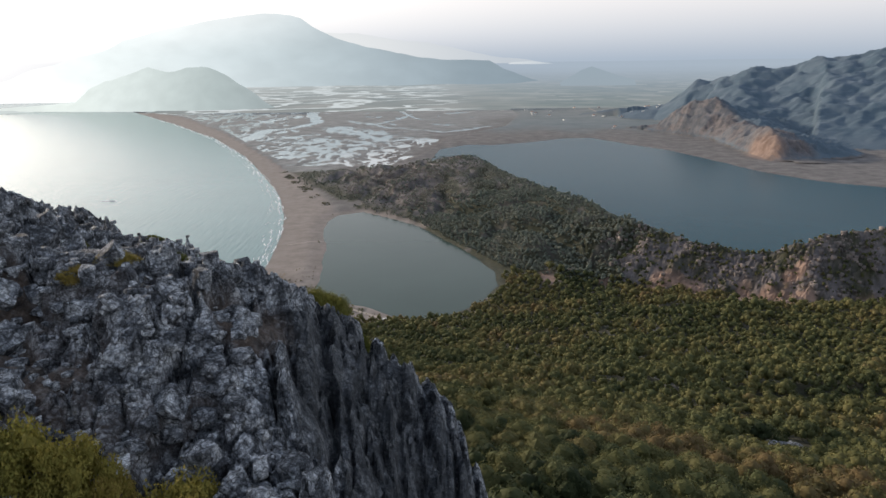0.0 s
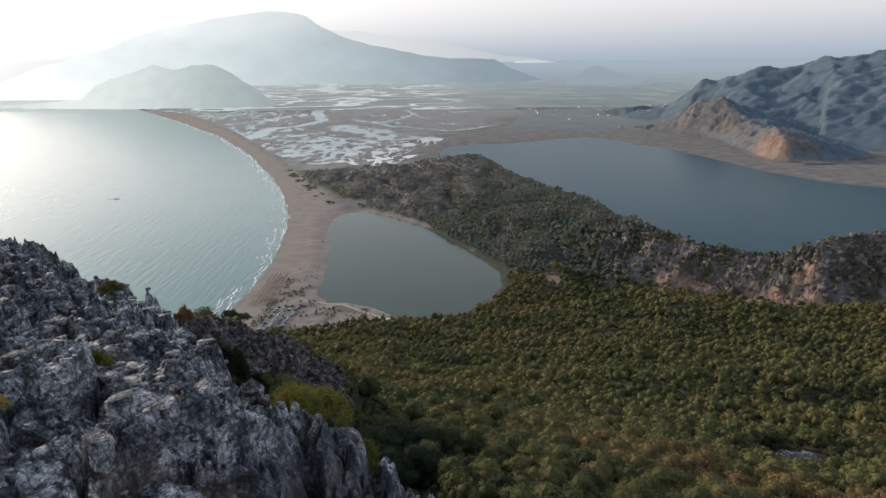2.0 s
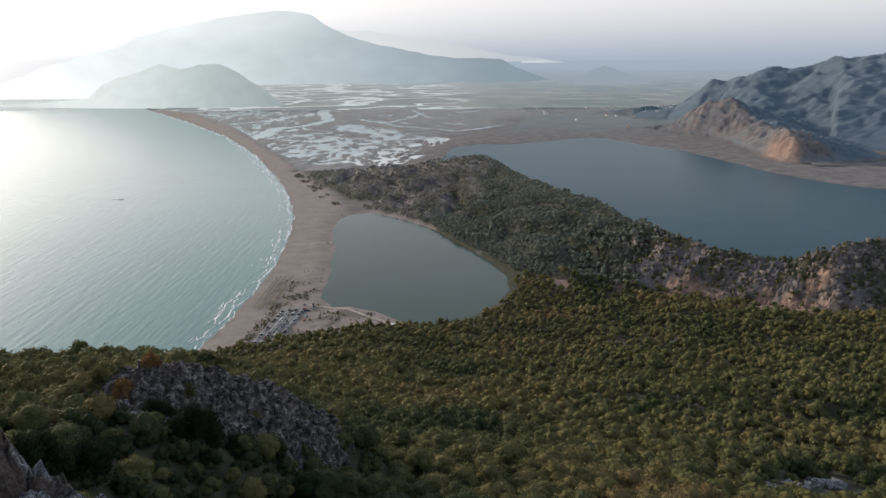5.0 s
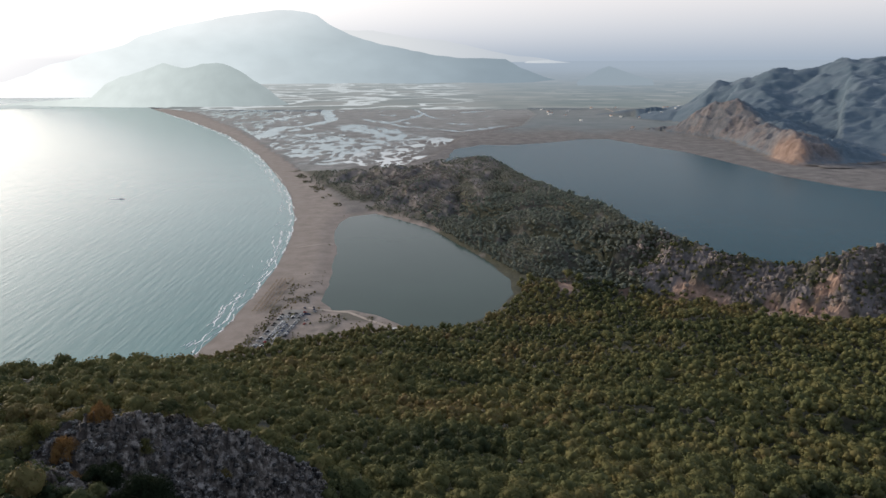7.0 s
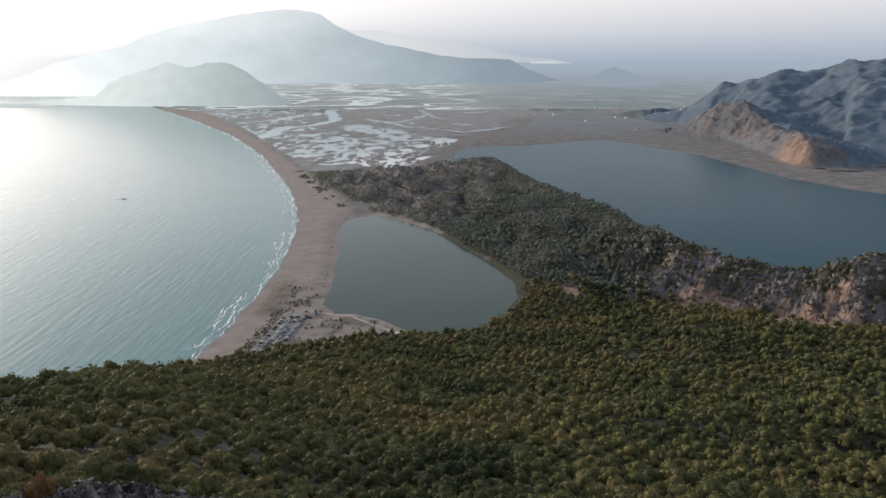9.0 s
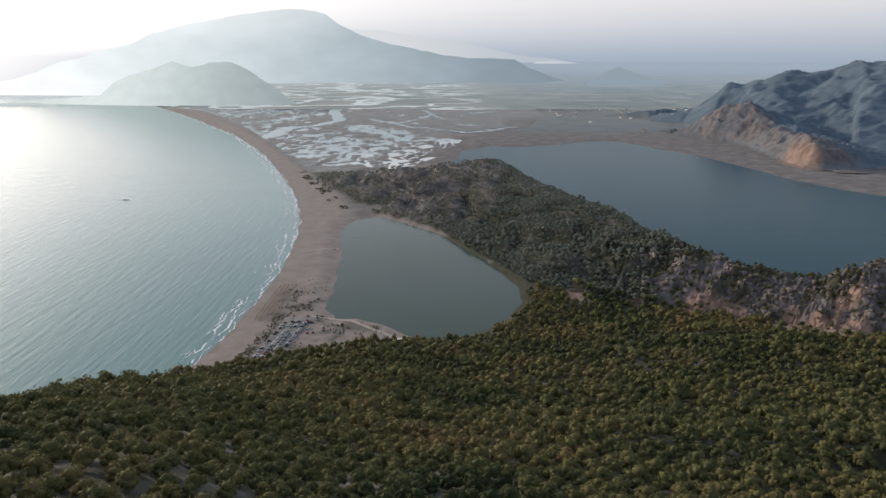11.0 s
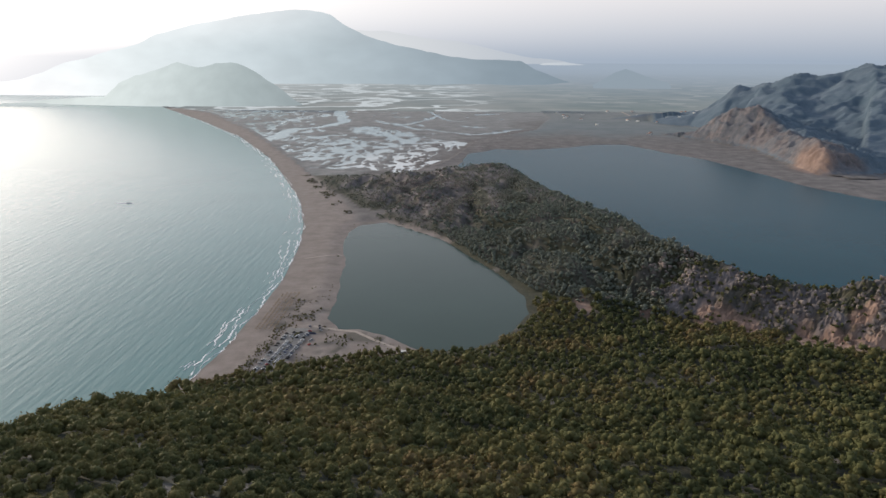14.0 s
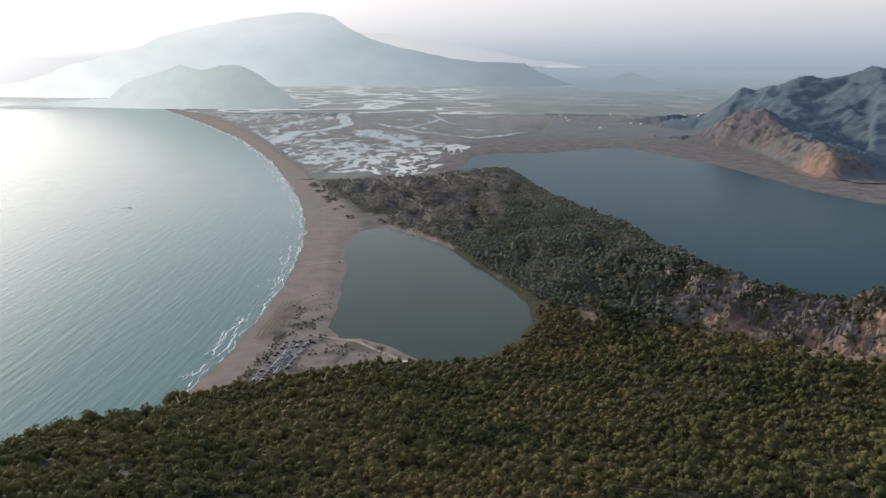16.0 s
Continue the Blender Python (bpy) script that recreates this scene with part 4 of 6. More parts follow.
def plain_haze(name):
    """Glowing fields and wet meadows in painted haze, laid out as seen from the camera's height."""
    m = plain(name, (0.02, 0.025, 0.025), 1.0, 0, 0)
    t = m.node_tree

    def node(kind, **inputs):
        n = t.nodes.new(kind)
        for key, value in inputs.items():
            if hasattr(value, "is_output"):
                t.links.new(value, n.inputs[int(key[1:])])
            else:
                n.inputs[int(key[1:])].default_value = value
        return n

    def maths(op, a, b):
        n = node("ShaderNodeMath", i0=a, i1=b)
        n.operation = op
        return n.outputs[0]

    def ramp(fac, stops):
        n = node("ShaderNodeValToRGB", i0=fac)
        for i, (p, c) in enumerate(stops):
            e = n.color_ramp.elements[i] if i < 2 else n.color_ramp.elements.new(p)
            e.position, e.color = p, (*c, 1)
        return n.outputs[0]

    def mixed(fac, a, b):
        n = t.nodes.new("ShaderNodeMix")
        n.data_type = "RGBA"
        for i, v in ((0, fac), (6, a), (7, b)):
            if hasattr(v, "is_output"):
                t.links.new(v, n.inputs[i])
            else:
                n.inputs[i].default_value = v
        return n.outputs[2]
    sep = node("ShaderNodeSeparateXYZ", i0=t.nodes.new("ShaderNodeNewGeometry").outputs["Position"])
    out = maths("DIVIDE", 1.0, maths("SUBTRACT", 1.0, maths("DIVIDE", sep.outputs[2], FAR_EYE)))
    gx, gy = maths("MULTIPLY", sep.outputs[0], out), maths("MULTIPLY", sep.outputs[1], out)
    level = node("ShaderNodeCombineXYZ", i0=gx, i1=gy).outputs[0]
    cell = t.nodes.new("ShaderNodeTexVoronoi")
    cell.inputs["Scale"].default_value = 1 / 170
    t.links.new(level, cell.inputs["Vector"])
    noise_node = t.nodes.new("ShaderNodeTexNoise")
    noise_node.inputs["Scale"].default_value, noise_node.inputs["Detail"].default_value = 1 / 420, 6
    t.links.new(level, noise_node.inputs["Vector"])
    pick = node("ShaderNodeSeparateXYZ", i0=cell.outputs["Color"]).outputs[0]
    crop = ramp(pick, ((0.0, (0.10, 0.14, 0.145)), (0.45, (0.145, 0.18, 0.175)), (0.8, (0.19, 0.21, 0.205)), (1.0, (0.32, 0.33, 0.32))))
    wild = ramp(noise_node.outputs[0], ((0.35, (0.17, 0.19, 0.188)), (0.52, (0.225, 0.235, 0.228)), (0.66, (0.275, 0.275, 0.265))))
    east = node("ShaderNodeMapRange", i0=gx, i1=200.0, i2=900.0).outputs[0]
    land = mixed(maths("MULTIPLY", east, 0.65), wild, crop)
    # winding water in the west
    winding = t.nodes.new("ShaderNodeTexNoise")
    winding.inputs["Scale"].default_value, winding.inputs["Detail"].default_value = 1 / 520, 3
    t.links.new(level, winding.inputs["Vector"])
    off_line = maths("ABSOLUTE", maths("SUBTRACT", winding.outputs[0], 0.5), 0.0)
    wet = maths("MULTIPLY", node("ShaderNodeMapRange", i0=off_line, i1=0.024, i2=0.036, i3=0.9, i4=0.0).outputs[0],
                node("ShaderNodeMapRange", i0=gx, i1=300.0, i2=-100.0).outputs[0])
    land = mixed(wet, land, (0.60, 0.64, 0.65, 1))
    # haze painted over the land, thicker with distance
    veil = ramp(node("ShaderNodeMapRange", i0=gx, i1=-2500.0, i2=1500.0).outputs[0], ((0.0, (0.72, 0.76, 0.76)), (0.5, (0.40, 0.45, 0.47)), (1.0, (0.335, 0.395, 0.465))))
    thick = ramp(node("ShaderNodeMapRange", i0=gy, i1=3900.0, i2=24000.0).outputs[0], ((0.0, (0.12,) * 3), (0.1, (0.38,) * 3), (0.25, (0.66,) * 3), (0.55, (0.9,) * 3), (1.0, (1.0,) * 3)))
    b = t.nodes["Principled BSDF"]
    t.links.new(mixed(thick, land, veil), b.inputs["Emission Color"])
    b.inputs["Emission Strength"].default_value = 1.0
    return m


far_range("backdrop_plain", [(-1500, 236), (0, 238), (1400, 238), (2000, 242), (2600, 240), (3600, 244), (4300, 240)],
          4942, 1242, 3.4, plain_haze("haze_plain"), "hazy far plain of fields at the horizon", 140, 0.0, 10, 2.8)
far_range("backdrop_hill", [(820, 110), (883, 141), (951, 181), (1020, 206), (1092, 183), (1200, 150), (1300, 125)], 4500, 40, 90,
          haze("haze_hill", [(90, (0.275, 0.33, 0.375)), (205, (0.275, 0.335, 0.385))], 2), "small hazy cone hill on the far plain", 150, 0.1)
# the lake's gleam is a glowing strip
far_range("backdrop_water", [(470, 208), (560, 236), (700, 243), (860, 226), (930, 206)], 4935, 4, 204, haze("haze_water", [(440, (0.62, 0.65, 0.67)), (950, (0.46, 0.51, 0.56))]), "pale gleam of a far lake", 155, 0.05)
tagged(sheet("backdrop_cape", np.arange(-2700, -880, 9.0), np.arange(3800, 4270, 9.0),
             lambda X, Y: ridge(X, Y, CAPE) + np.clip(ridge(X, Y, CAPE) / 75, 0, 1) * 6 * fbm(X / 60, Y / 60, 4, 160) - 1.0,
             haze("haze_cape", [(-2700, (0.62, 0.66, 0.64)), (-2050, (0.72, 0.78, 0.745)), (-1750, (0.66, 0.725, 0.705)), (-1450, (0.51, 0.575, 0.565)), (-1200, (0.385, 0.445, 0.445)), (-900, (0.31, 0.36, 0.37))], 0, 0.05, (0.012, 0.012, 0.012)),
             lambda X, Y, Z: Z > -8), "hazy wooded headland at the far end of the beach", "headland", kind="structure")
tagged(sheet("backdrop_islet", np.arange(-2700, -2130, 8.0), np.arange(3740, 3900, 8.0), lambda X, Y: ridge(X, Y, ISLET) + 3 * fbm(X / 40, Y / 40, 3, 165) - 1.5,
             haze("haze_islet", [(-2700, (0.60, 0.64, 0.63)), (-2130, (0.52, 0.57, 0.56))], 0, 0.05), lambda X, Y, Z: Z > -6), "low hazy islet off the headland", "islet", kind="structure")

# ---- the crag ----
def crag_keep(X, Y, Z):
    return (Z > height(X, Y) - 0.8) & (X < 7.5)


CRAG_X = np.concatenate([np.arange(-70, -34, 0.6), np.arange(-34, -17, 0.22), np.arange(-17, -10, 0.085), np.arange(-10, 3, 0.05), np.arange(3, 7.6, 0.2)])
CRAG_Y = np.concatenate([np.arange(-14, 11.5, 0.4), np.arange(11.5, 14, 0.1), np.arange(14, 32, 0.055), np.arange(32, 44, 0.09), np.arange(44, 76, 0.2)])
crag_ob = sheet("rock_outcrop", CRAG_X, CRAG_Y, crag, LIMESTONE, crag_keep, {"soil": lambda X, Y, Z: soil(X, Y), "face_shade": lambda X, Y, Z: shaded_face(X, Y)}, False)
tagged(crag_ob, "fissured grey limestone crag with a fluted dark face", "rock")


mound_ob = sheet("rock_mound", np.arange(-46, -6, 0.2), np.arange(84, 116, 0.22), mound_rock, SCREE, lambda X, Y, Z: Z > height(X, Y) - 0.5, None, False)
tagged(mound_ob, "dark broken rock and scree heaped on the crest", "rock")

# ---- trees ----
def icosphere(sub):
    bm = bmesh.new()
    bmesh.ops.create_icosphere(bm, subdivisions=sub, radius=1)
    v = np.array([p.co[:] for p in bm.verts])
    f = np.array([[p.index for p in q.verts] for q in bm.faces])
    bm.free()
    return v, f


def crown(seed, sub, leaves, leaf, squash=0.85, core=0.86):
    """A lumpy crown of unit radius with leaf sprays standing out of it: points and triangles."""
    rng = np.random.default_rng(seed)
    v, f = icosphere(sub)
    lobes = rng.normal(size=(9, 3))
    lobes /= np.linalg.norm(lobes, axis=1)[:, None]
    size = rng.uniform(0.25, 0.5, 9)

    def bulge(d):
        return 0.62 + (np.exp(-((1 - d @ lobes.T) / 0.16)) * size).max(1)
    v = v * bulge(v)[:, None] * core * (1 + 0.06 * rng.normal(size=(len(v), 1)))
    d = rng.normal(size=(leaves, 3))
    d /= np.linalg.norm(d, axis=1)[:, None]
    d[:, 2] = np.abs(d[:, 2]) * 0.9 + d[:, 2] * 0.1
    c = d * (bulge(d) * (core + (1.12 - core) * rng.random(leaves) ** 0.8))[:, None]
    a = rng.normal(size=(leaves, 3))
    b = np.cross(a, d + 0.6 * rng.normal(size=(leaves, 3)))
    a, b = a / np.linalg.norm(a, axis=1)[:, None], b / np.linalg.norm(b, axis=1)[:, None]
    s = leaf * rng.uniform(0.6, 1.4, (leaves, 1))
    tri = np.stack([c - a * s, c + a * s + b * s * 0.4, c + b * s * 1.6], 1).reshape(-1, 3)
    pts = np.concatenate([v, tri])
    faces = np.concatenate([f, np.arange(len(v), len(v) + 3 * leaves).reshape(-1, 3)])
    pts[:, 2] *= squash
    return pts, faces


def scatter(name, places, variants, mat, label, category, kind="stuff"):
    """Many crowns joined into one mesh; places are rows of x, y, z, radius, turn, tint, variant."""
    vs, fs, ts, base = [], [], [], 0
    for k, (p, f) in enumerate(variants):
        rows = places[places[:, 6].astype(int) == k]
        if not len(rows):
            continue
        c, s, r = np.cos(rows[:, 4]), np.sin(rows[:, 4]), rows[:, 3]
        x = (p[None, :, 0] * c[:, None] - p[None, :, 1] * s[:, None]) * r[:, None] + rows[:, 0:1]
        y = (p[None, :, 0] * s[:, None] + p[None, :, 1] * c[:, None]) * r[:, None] + rows[:, 1:2]
        z = p[None, :, 2] * (r * rows[:, 7])[:, None] + rows[:, 2:3]
        vs.append(np.stack([x, y, z], -1).reshape(-1, 3))
        fs.append((f[None] + (np.arange(len(rows)) * len(p))[:, None, None]).reshape(-1, 3) + base)
        ts.append(np.repeat(rows[:, 5], len(p)))
        base += len(rows) * len(p)
    v, f = np.concatenate(vs).astype(np.float32), np.concatenate(fs).astype(np.int32)
    me = bpy.data.meshes.new(name)
    me.vertices.add(len(v))
    me.vertices.foreach_set("co", v.ravel())
    me.loops.add(f.size)
    me.loops.foreach_set("vertex_index", f.ravel())
    me.polygons.add(len(f))
    me.polygons.foreach_set("loop_start", np.arange(len(f), dtype=np.int32) * 3)
    me.materials.append(mat)
    a = me.attributes.new("tint", "FLOAT", "POINT")
    a.data.foreach_set("value", np.concatenate(ts).astype(np.float32))
    me.update(calc_edges=True)
    return tagged(new(name, me), label, category, kind=kind)


def places_on(xlim, ylim, step, rule, rlim, nvar, seed, sink=0.35):
    """Jittered places where rule(x, y, z) gives the chance of a plant."""
    rng = np.random.default_rng(seed)
    X, Y = np.meshgrid(np.arange(*xlim, step), np.arange(*ylim, step))
    X, Y = X.ravel() + rng.uniform(-0.48, 0.48, X.size) * step, Y.ravel() + rng.uniform(-0.48, 0.48, Y.size) * step
    Z = np.where(is_broken(X, Y), broken(X, Y), height(X, Y))
    k = rng.random(X.size) < rule(X, Y, Z)
    X, Y, Z = X[k], Y[k], Z[k]
    r = rng.uniform(*rlim, len(X)) * np.where(rng.random(len(X)) < 0.1, 1.35, 1) * (0.9 + 0.25 * fbm(X / 20, Y / 20, 2, seed))
    # shade in the hollow and low sun east of it painted into the tint
    hollow_shade = smooth(6, -5, X) * smooth(-40, -28, X) * smooth(100, 88, Y)
    tint = np.clip(0.40 + 0.30 * fbm(X / 55, Y / 55, 4, 200) + rng.normal(0, 0.075, len(X)) + 0.2 * smooth(260, 120, Y) * smooth(10, 40, X), 0, 0.72) * (1 - 0.9 * hollow_shade)
    tall = rng.uniform(0.85, 1.25, len(X))
    return np.stack([X, Y, Z + r * tall * (0.85 - sink), r, rng.uniform(0, 6.28, len(X)), tint, rng.integers(0, nvar, len(X)), tall], 1)


def in_woods(X, Y, Z):
    flat = (X > 40) & (X < 420) & (Y > 600) & (Y < 800) & (Z > 0.6)
    ok = ((on_slope(X, Y) & (slope(X, Y) > 1.0)) | flat) & (Y > 58) & (np.abs(X) < 0.80 * Y + 70) & (ridge(X, Y, HILL) < 8) & (a_red(X, Y, Z) < 0.5)
    ok &= (off_mound(X, Y) > 0.98) & (outline(X, Y, LAGOON) > 4)
    ok &= np.hypot((X - 133) / 12, (Y - 776) / 24) > 1
    ok &= ~((X > 62) & (X < 130) & (np.abs(Y - 182 - 0.52 * (X - 76)) < 12))
    return ok * (0.93 - 0.75 * bare(X, Y))


def tree_crown(seed, lobes, sub, leaves, leaf, squash=0.9):
    """A rounded crown of about unit radius: overlapping clumps, each a rough ball under sprays that lie along its surface."""
    rng = np.random.default_rng(seed)
    ball, ball_f = icosphere(sub)
    turn = rng.uniform(0, 6.28)
    centres, sizes = [(0.0, 0.0, 0.0 if lobes == 1 else 0.32)], [0.92 if lobes == 1 else 0.62]
    for i in range(lobes - 1):
        a, q = turn + i * 6.28 / (lobes - 1) + rng.uniform(-0.35, 0.35), rng.uniform(0.42, 0.62)
        centres.append((q * math.cos(a), q * math.sin(a), rng.uniform(-0.28, 0.22)))
        sizes.append(rng.uniform(0.40, 0.56))
    centres = np.array(centres)
    vs, fs, base = [], [], 0
    for k, (c, size) in enumerate(zip(centres, sizes)):
        lump = 1 + 0.16 * np.sin(ball * 3.1 + seed + k).prod(1) + 0.07 * rng.normal(size=len(ball))
        vs.append(ball * (lump * size * 0.86)[:, None] + c)
        fs.append(ball_f + base)
        base += len(ball)
        n = leaves // lobes
        d = rng.normal(size=(n, 3))
        d[:, 2] += 0.45
        d /= np.linalg.norm(d, axis=1)[:, None]
        p = c + d * (size * rng.uniform(0.84, 1.16, n))[:, None]
        clear = np.ones(n, bool)
        for c2, size2 in zip(centres, sizes):
            if c2 is not c:
                clear &= np.linalg.norm(p - c2, axis=1) > size2 * 0.85
        p, d = p[clear], d[clear]
        n = len(p)
        up = d + 0.5 * rng.normal(size=(n, 3))
        up /= np.linalg.norm(up, axis=1)[:, None]
        a = np.cross(up, rng.normal(size=(n, 3)))
        a /= np.linalg.norm(a, axis=1)[:, None]
        b = np.cross(up, a)
        s = leaf * rng.uniform(0.6, 1.4, (n, 1))
        vs.append(np.stack([p - a * s, p + a * s + b * s * 0.4, p + b * s * 1.6], 1).reshape(-1, 3))
        fs.append(np.arange(3 * n).reshape(-1, 3) + base)
        base += 3 * n
    pts = np.concatenate(vs)
    pts[:, 2] *= squash
    return pts, np.concatenate(fs)


def spaced(rows, gap):
    """Only those plants that keep clear of the larger ones beside them."""
    cell, grid, kept = 6.0, {}, []
    for i in np.argsort(-rows[:, 3] + 0.9 * np.sin(np.arange(len(rows)) * 12.9898)):
        x, y, r = rows[i, 0], rows[i, 1], rows[i, 3]
        cx, cy = int(x // cell), int(y // cell)
        free = True
        for ox in (-1, 0, 1):
            for oy in (-1, 0, 1):
                for px, py, pr in grid.get((cx + ox, cy + oy), ()):
                    if (px - x) ** 2 + (py - y) ** 2 < (gap * (r + pr)) ** 2:
                        free = False
        if free:
            grid.setdefault((cx, cy), []).append((x, y, r))
            kept.append(i)
    return rows[np.array(kept)]


TREE = [tree_crown(370 + i, 8, 2, 1500, 0.055) for i in range(6)]
FINE = [tree_crown(380 + i, 7, 1, 700, 0.08) for i in range(6)]
NEAR = [tree_crown(300 + i, 6, 1, 260, 0.115) for i in range(6)]
MID = [tree_crown(320 + i, 5, 1, 90, 0.17) for i in range(6)]
FAR = [tree_crown(340 + i, 4, 1, 36, 0.22) for i in range(6)]
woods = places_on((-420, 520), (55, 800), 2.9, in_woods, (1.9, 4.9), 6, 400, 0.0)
low = (woods[:, 1] < 130) & (woods[:, 0] < -6)
woods[low, 2] -= woods[low, 3] * 0.2
woods[low, 3] *= 0.62
dist = np.hypot(woods[:, 0], woods[:, 1] - 40)
limit = np.minimum(1, (1.9 + dist / 90) / woods[:, 3])
limit = limit * (1 - 0.35 * maquis_zone(woods[:, 0], woods[:, 1]))
woods[:, 2] -= woods[:, 3] * (1 - limit) * 0.8
woods[:, 3] *= limit
woods = spaced(woods, 0.80)
dist = np.hypot(woods[:, 0], woods[:, 1] - 40)
order = np.argsort(dist)
single, woods_near = order[:260], order[260:2600]
woods_mid, woods_far = order[2600:5600], order[5600:]
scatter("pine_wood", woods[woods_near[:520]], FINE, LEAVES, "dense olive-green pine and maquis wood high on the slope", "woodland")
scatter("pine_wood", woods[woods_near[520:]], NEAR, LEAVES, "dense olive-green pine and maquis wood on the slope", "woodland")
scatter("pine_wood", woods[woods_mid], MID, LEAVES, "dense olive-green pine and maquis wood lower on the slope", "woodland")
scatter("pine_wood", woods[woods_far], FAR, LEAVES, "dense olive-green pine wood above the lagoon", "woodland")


def trunk_bmesh(h, r):
    bm = bmesh.new()
    bmesh.ops.create_cone(bm, segments=7, radius1=r, radius2=r * 0.5, depth=h, cap_ends=True, matrix=Matrix.Translation((0, 0, h / 2)))
    for i in range(4):
        a = i * 1.7 + 0.4
        m = Matrix.Translation((0, 0, h * (0.55 + 0.1 * i))) @ Matrix.Rotation(a, 4, "Z") @ Matrix.Rotation(0.9, 4, "X") @ Matrix.Translation((0, 0, h * 0.25))
        bmesh.ops.create_cone(bm, segments=5, radius1=r * 0.4, radius2=r * 0.15, depth=h * 0.5, cap_ends=True, matrix=m)
    return bm


def tree_thing(name, data, label, category, group, tint):
    """A tree or shrub: a trunk with limbs and a leafy crown, of unit crown radius."""
    p, f = data
    root = new(name)
    part("trunk", trunk_bmesh(1.3, 0.09), BARK, root)
    c = mesh_object("crown", p + np.array([0, 0, 0.95]), f, LEAVES, root, False, {"tint": np.full(len(p), tint)})
    return tagged(root, label, category, group)


TREES = [tree_thing("pine_tree", TREE[i], "rounded olive-green evergreen tree on the slope", "tree", "trees below the crag", 0.15 + 0.08 * i) for i in range(6)]
for n, i in enumerate(single):
    x, y, z, r, turn, tint, var, tall = woods[i]
    base = TREES[int(var)]
    m = Matrix.LocRotScale((x, y, height(x, y) - 0.1), Euler((0, 0, turn)), (r, r, r * tall))
    ob = copy_thing(base, Matrix.Identity(4))
    ob.matrix_basis = m
for b in TREES:
    for c in list(b.children):
        bpy.data.objects.remove(c)
    bpy.data.objects.remove(b)


# scrub on the hill between the waters, and on the cliffs
def on_hill(X, Y, Z):
    r = ridge(X, Y, HILL)
    cliff = (X > 215) & (Y < 800)
    west = (X < 60) & (Y > 1100)
    return ((r > 1.5) & (Y < 1600) & (Z > 1.5)) * np.where(cliff, 0.34 - 0.25 * a_red(X, Y, Z), np.where(west, 0.20, 0.88 - 0.5 * smooth(0.0, 0.5, fbm(X / 30, Y / 30, 4, 76)) * smooth(1000, 1250, Y) - 0.4 * bare(X, Y)))


def hill_places():
    p = places_on((-300, 640), (560, 1640), 3.2, on_hill, (1.2, 3.0), 6, 410, 0.1)
    lower = (p[:, 1] < 1150) & (p[:, 0] < 250)
    p[lower, 3] *= 1.35
    p[lower, 2] += 0.6
    p[lower, 5] *= 0.55
    return spaced(p, 0.78)


BUSH = [tree_crown(360 + i, 3, 1, 24, 0.24, 0.85) for i in range(6)]
scrub_rows = hill_places()
on_rock = (scrub_rows[:, 0] > 215) & (scrub_rows[:, 1] < 800)
scatter("hill_scrub", scrub_rows[~on_rock], BUSH, HAZED_LEAVES, "dark evergreen scrub on the rocky hill", "scrub")
scatter("cliff_scrub", scrub_rows[on_rock], BUSH, LEAVES, "dark evergreen scrub between the cliff rocks", "scrub")


# broken rock on the cliffs and the bare faces of the hill
def hull_block(seed, flat=1.0):
    """An angular broken block: the hull of a jittered box with its corners knocked off."""
    rng = np.random.default_rng(seed)
    pts = []
    for sx in (-1, 1):
        for sy in (-1, 1):
            for sz in (-1, 1):
                c = np.array([sx, sy, sz]) * rng.uniform(0.55, 0.95, 3)
                for axis in range(3):
                    q = c.copy()
                    q[axis] *= rng.uniform(0.55, 0.9)
                    pts.append(q)
    pts = np.array(pts) * rng.uniform(0.7, 1.1, 3) * np.array([1, 1, flat])
    bm = bmesh.new()
    for p in pts:
        bm.verts.new(p)
    bmesh.ops.convex_hull(bm, input=bm.verts[:])
    bmesh.ops.delete(bm, geom=[v for v in bm.verts if not v.link_faces], context="VERTS")
    bmesh.ops.triangulate(bm, faces=bm.faces[:])
    bm.verts.index_update()
    v = np.array([p.co[:] for p in bm.verts])
    f = np.array([[p.index for p in q.verts] for q in bm.faces])
    bm.free()
    return v, f


def on_cliff(X, Y, Z):
    r = ridge(X, Y, HILL)
    cliff = (X > 205) & (Y < 830) & (r > 5)
    west = (X < 60) & (X > -170) & (Y > 1130) & (Y < 1500) & (r > 8)
    return np.where(cliff, 0.62 * smooth(-0.5, 0.2, fbm(X / 25, Y / 25, 3, 170)) * (1 - 0.85 * smooth(0.3, 0.7, a_red(X, Y, Z))), np.where(west, 0.75 * smooth(-0.4, 0.2, fbm(X / 40, Y / 40, 3, 171)), 0))


CLIFF = material("cliff_rock", [(0.085, 0.078, 0.077), (0.175, 0.15, 0.138), (0.31, 0.255, 0.225)], 0.06, 0.9, 0.5, 12)
rocks = places_on((-180, 640), (560, 1500), 3.4, on_cliff, (1.2, 3.2), 6, 420, 1.0)
rocks[rocks[:, 1] > 1000, 3] *= 0.6
scatter("cliff_rocks", rocks, [hull_block(430 + i) for i in range(6)], CLIFF, "broken grey and reddish limestone of the cliffs", "rock")


def in_maquis(X, Y, Z):
    free = height(X, Y) > crag(X, Y) + 0.1
    return (free & (Y > 24) & (X > -75) & (X < 60) & (off_mound(X, Y) > 0.85) & (np.hypot(X, Y - 10.8) > 14)) * 0.96


maquis = places_on((-75, 60), (24, 135), 2.0, in_maquis, (0.8, 1.7), 6, 440)
near_by = np.hypot(maquis[:, 0], maquis[:, 1] - 15) < 30
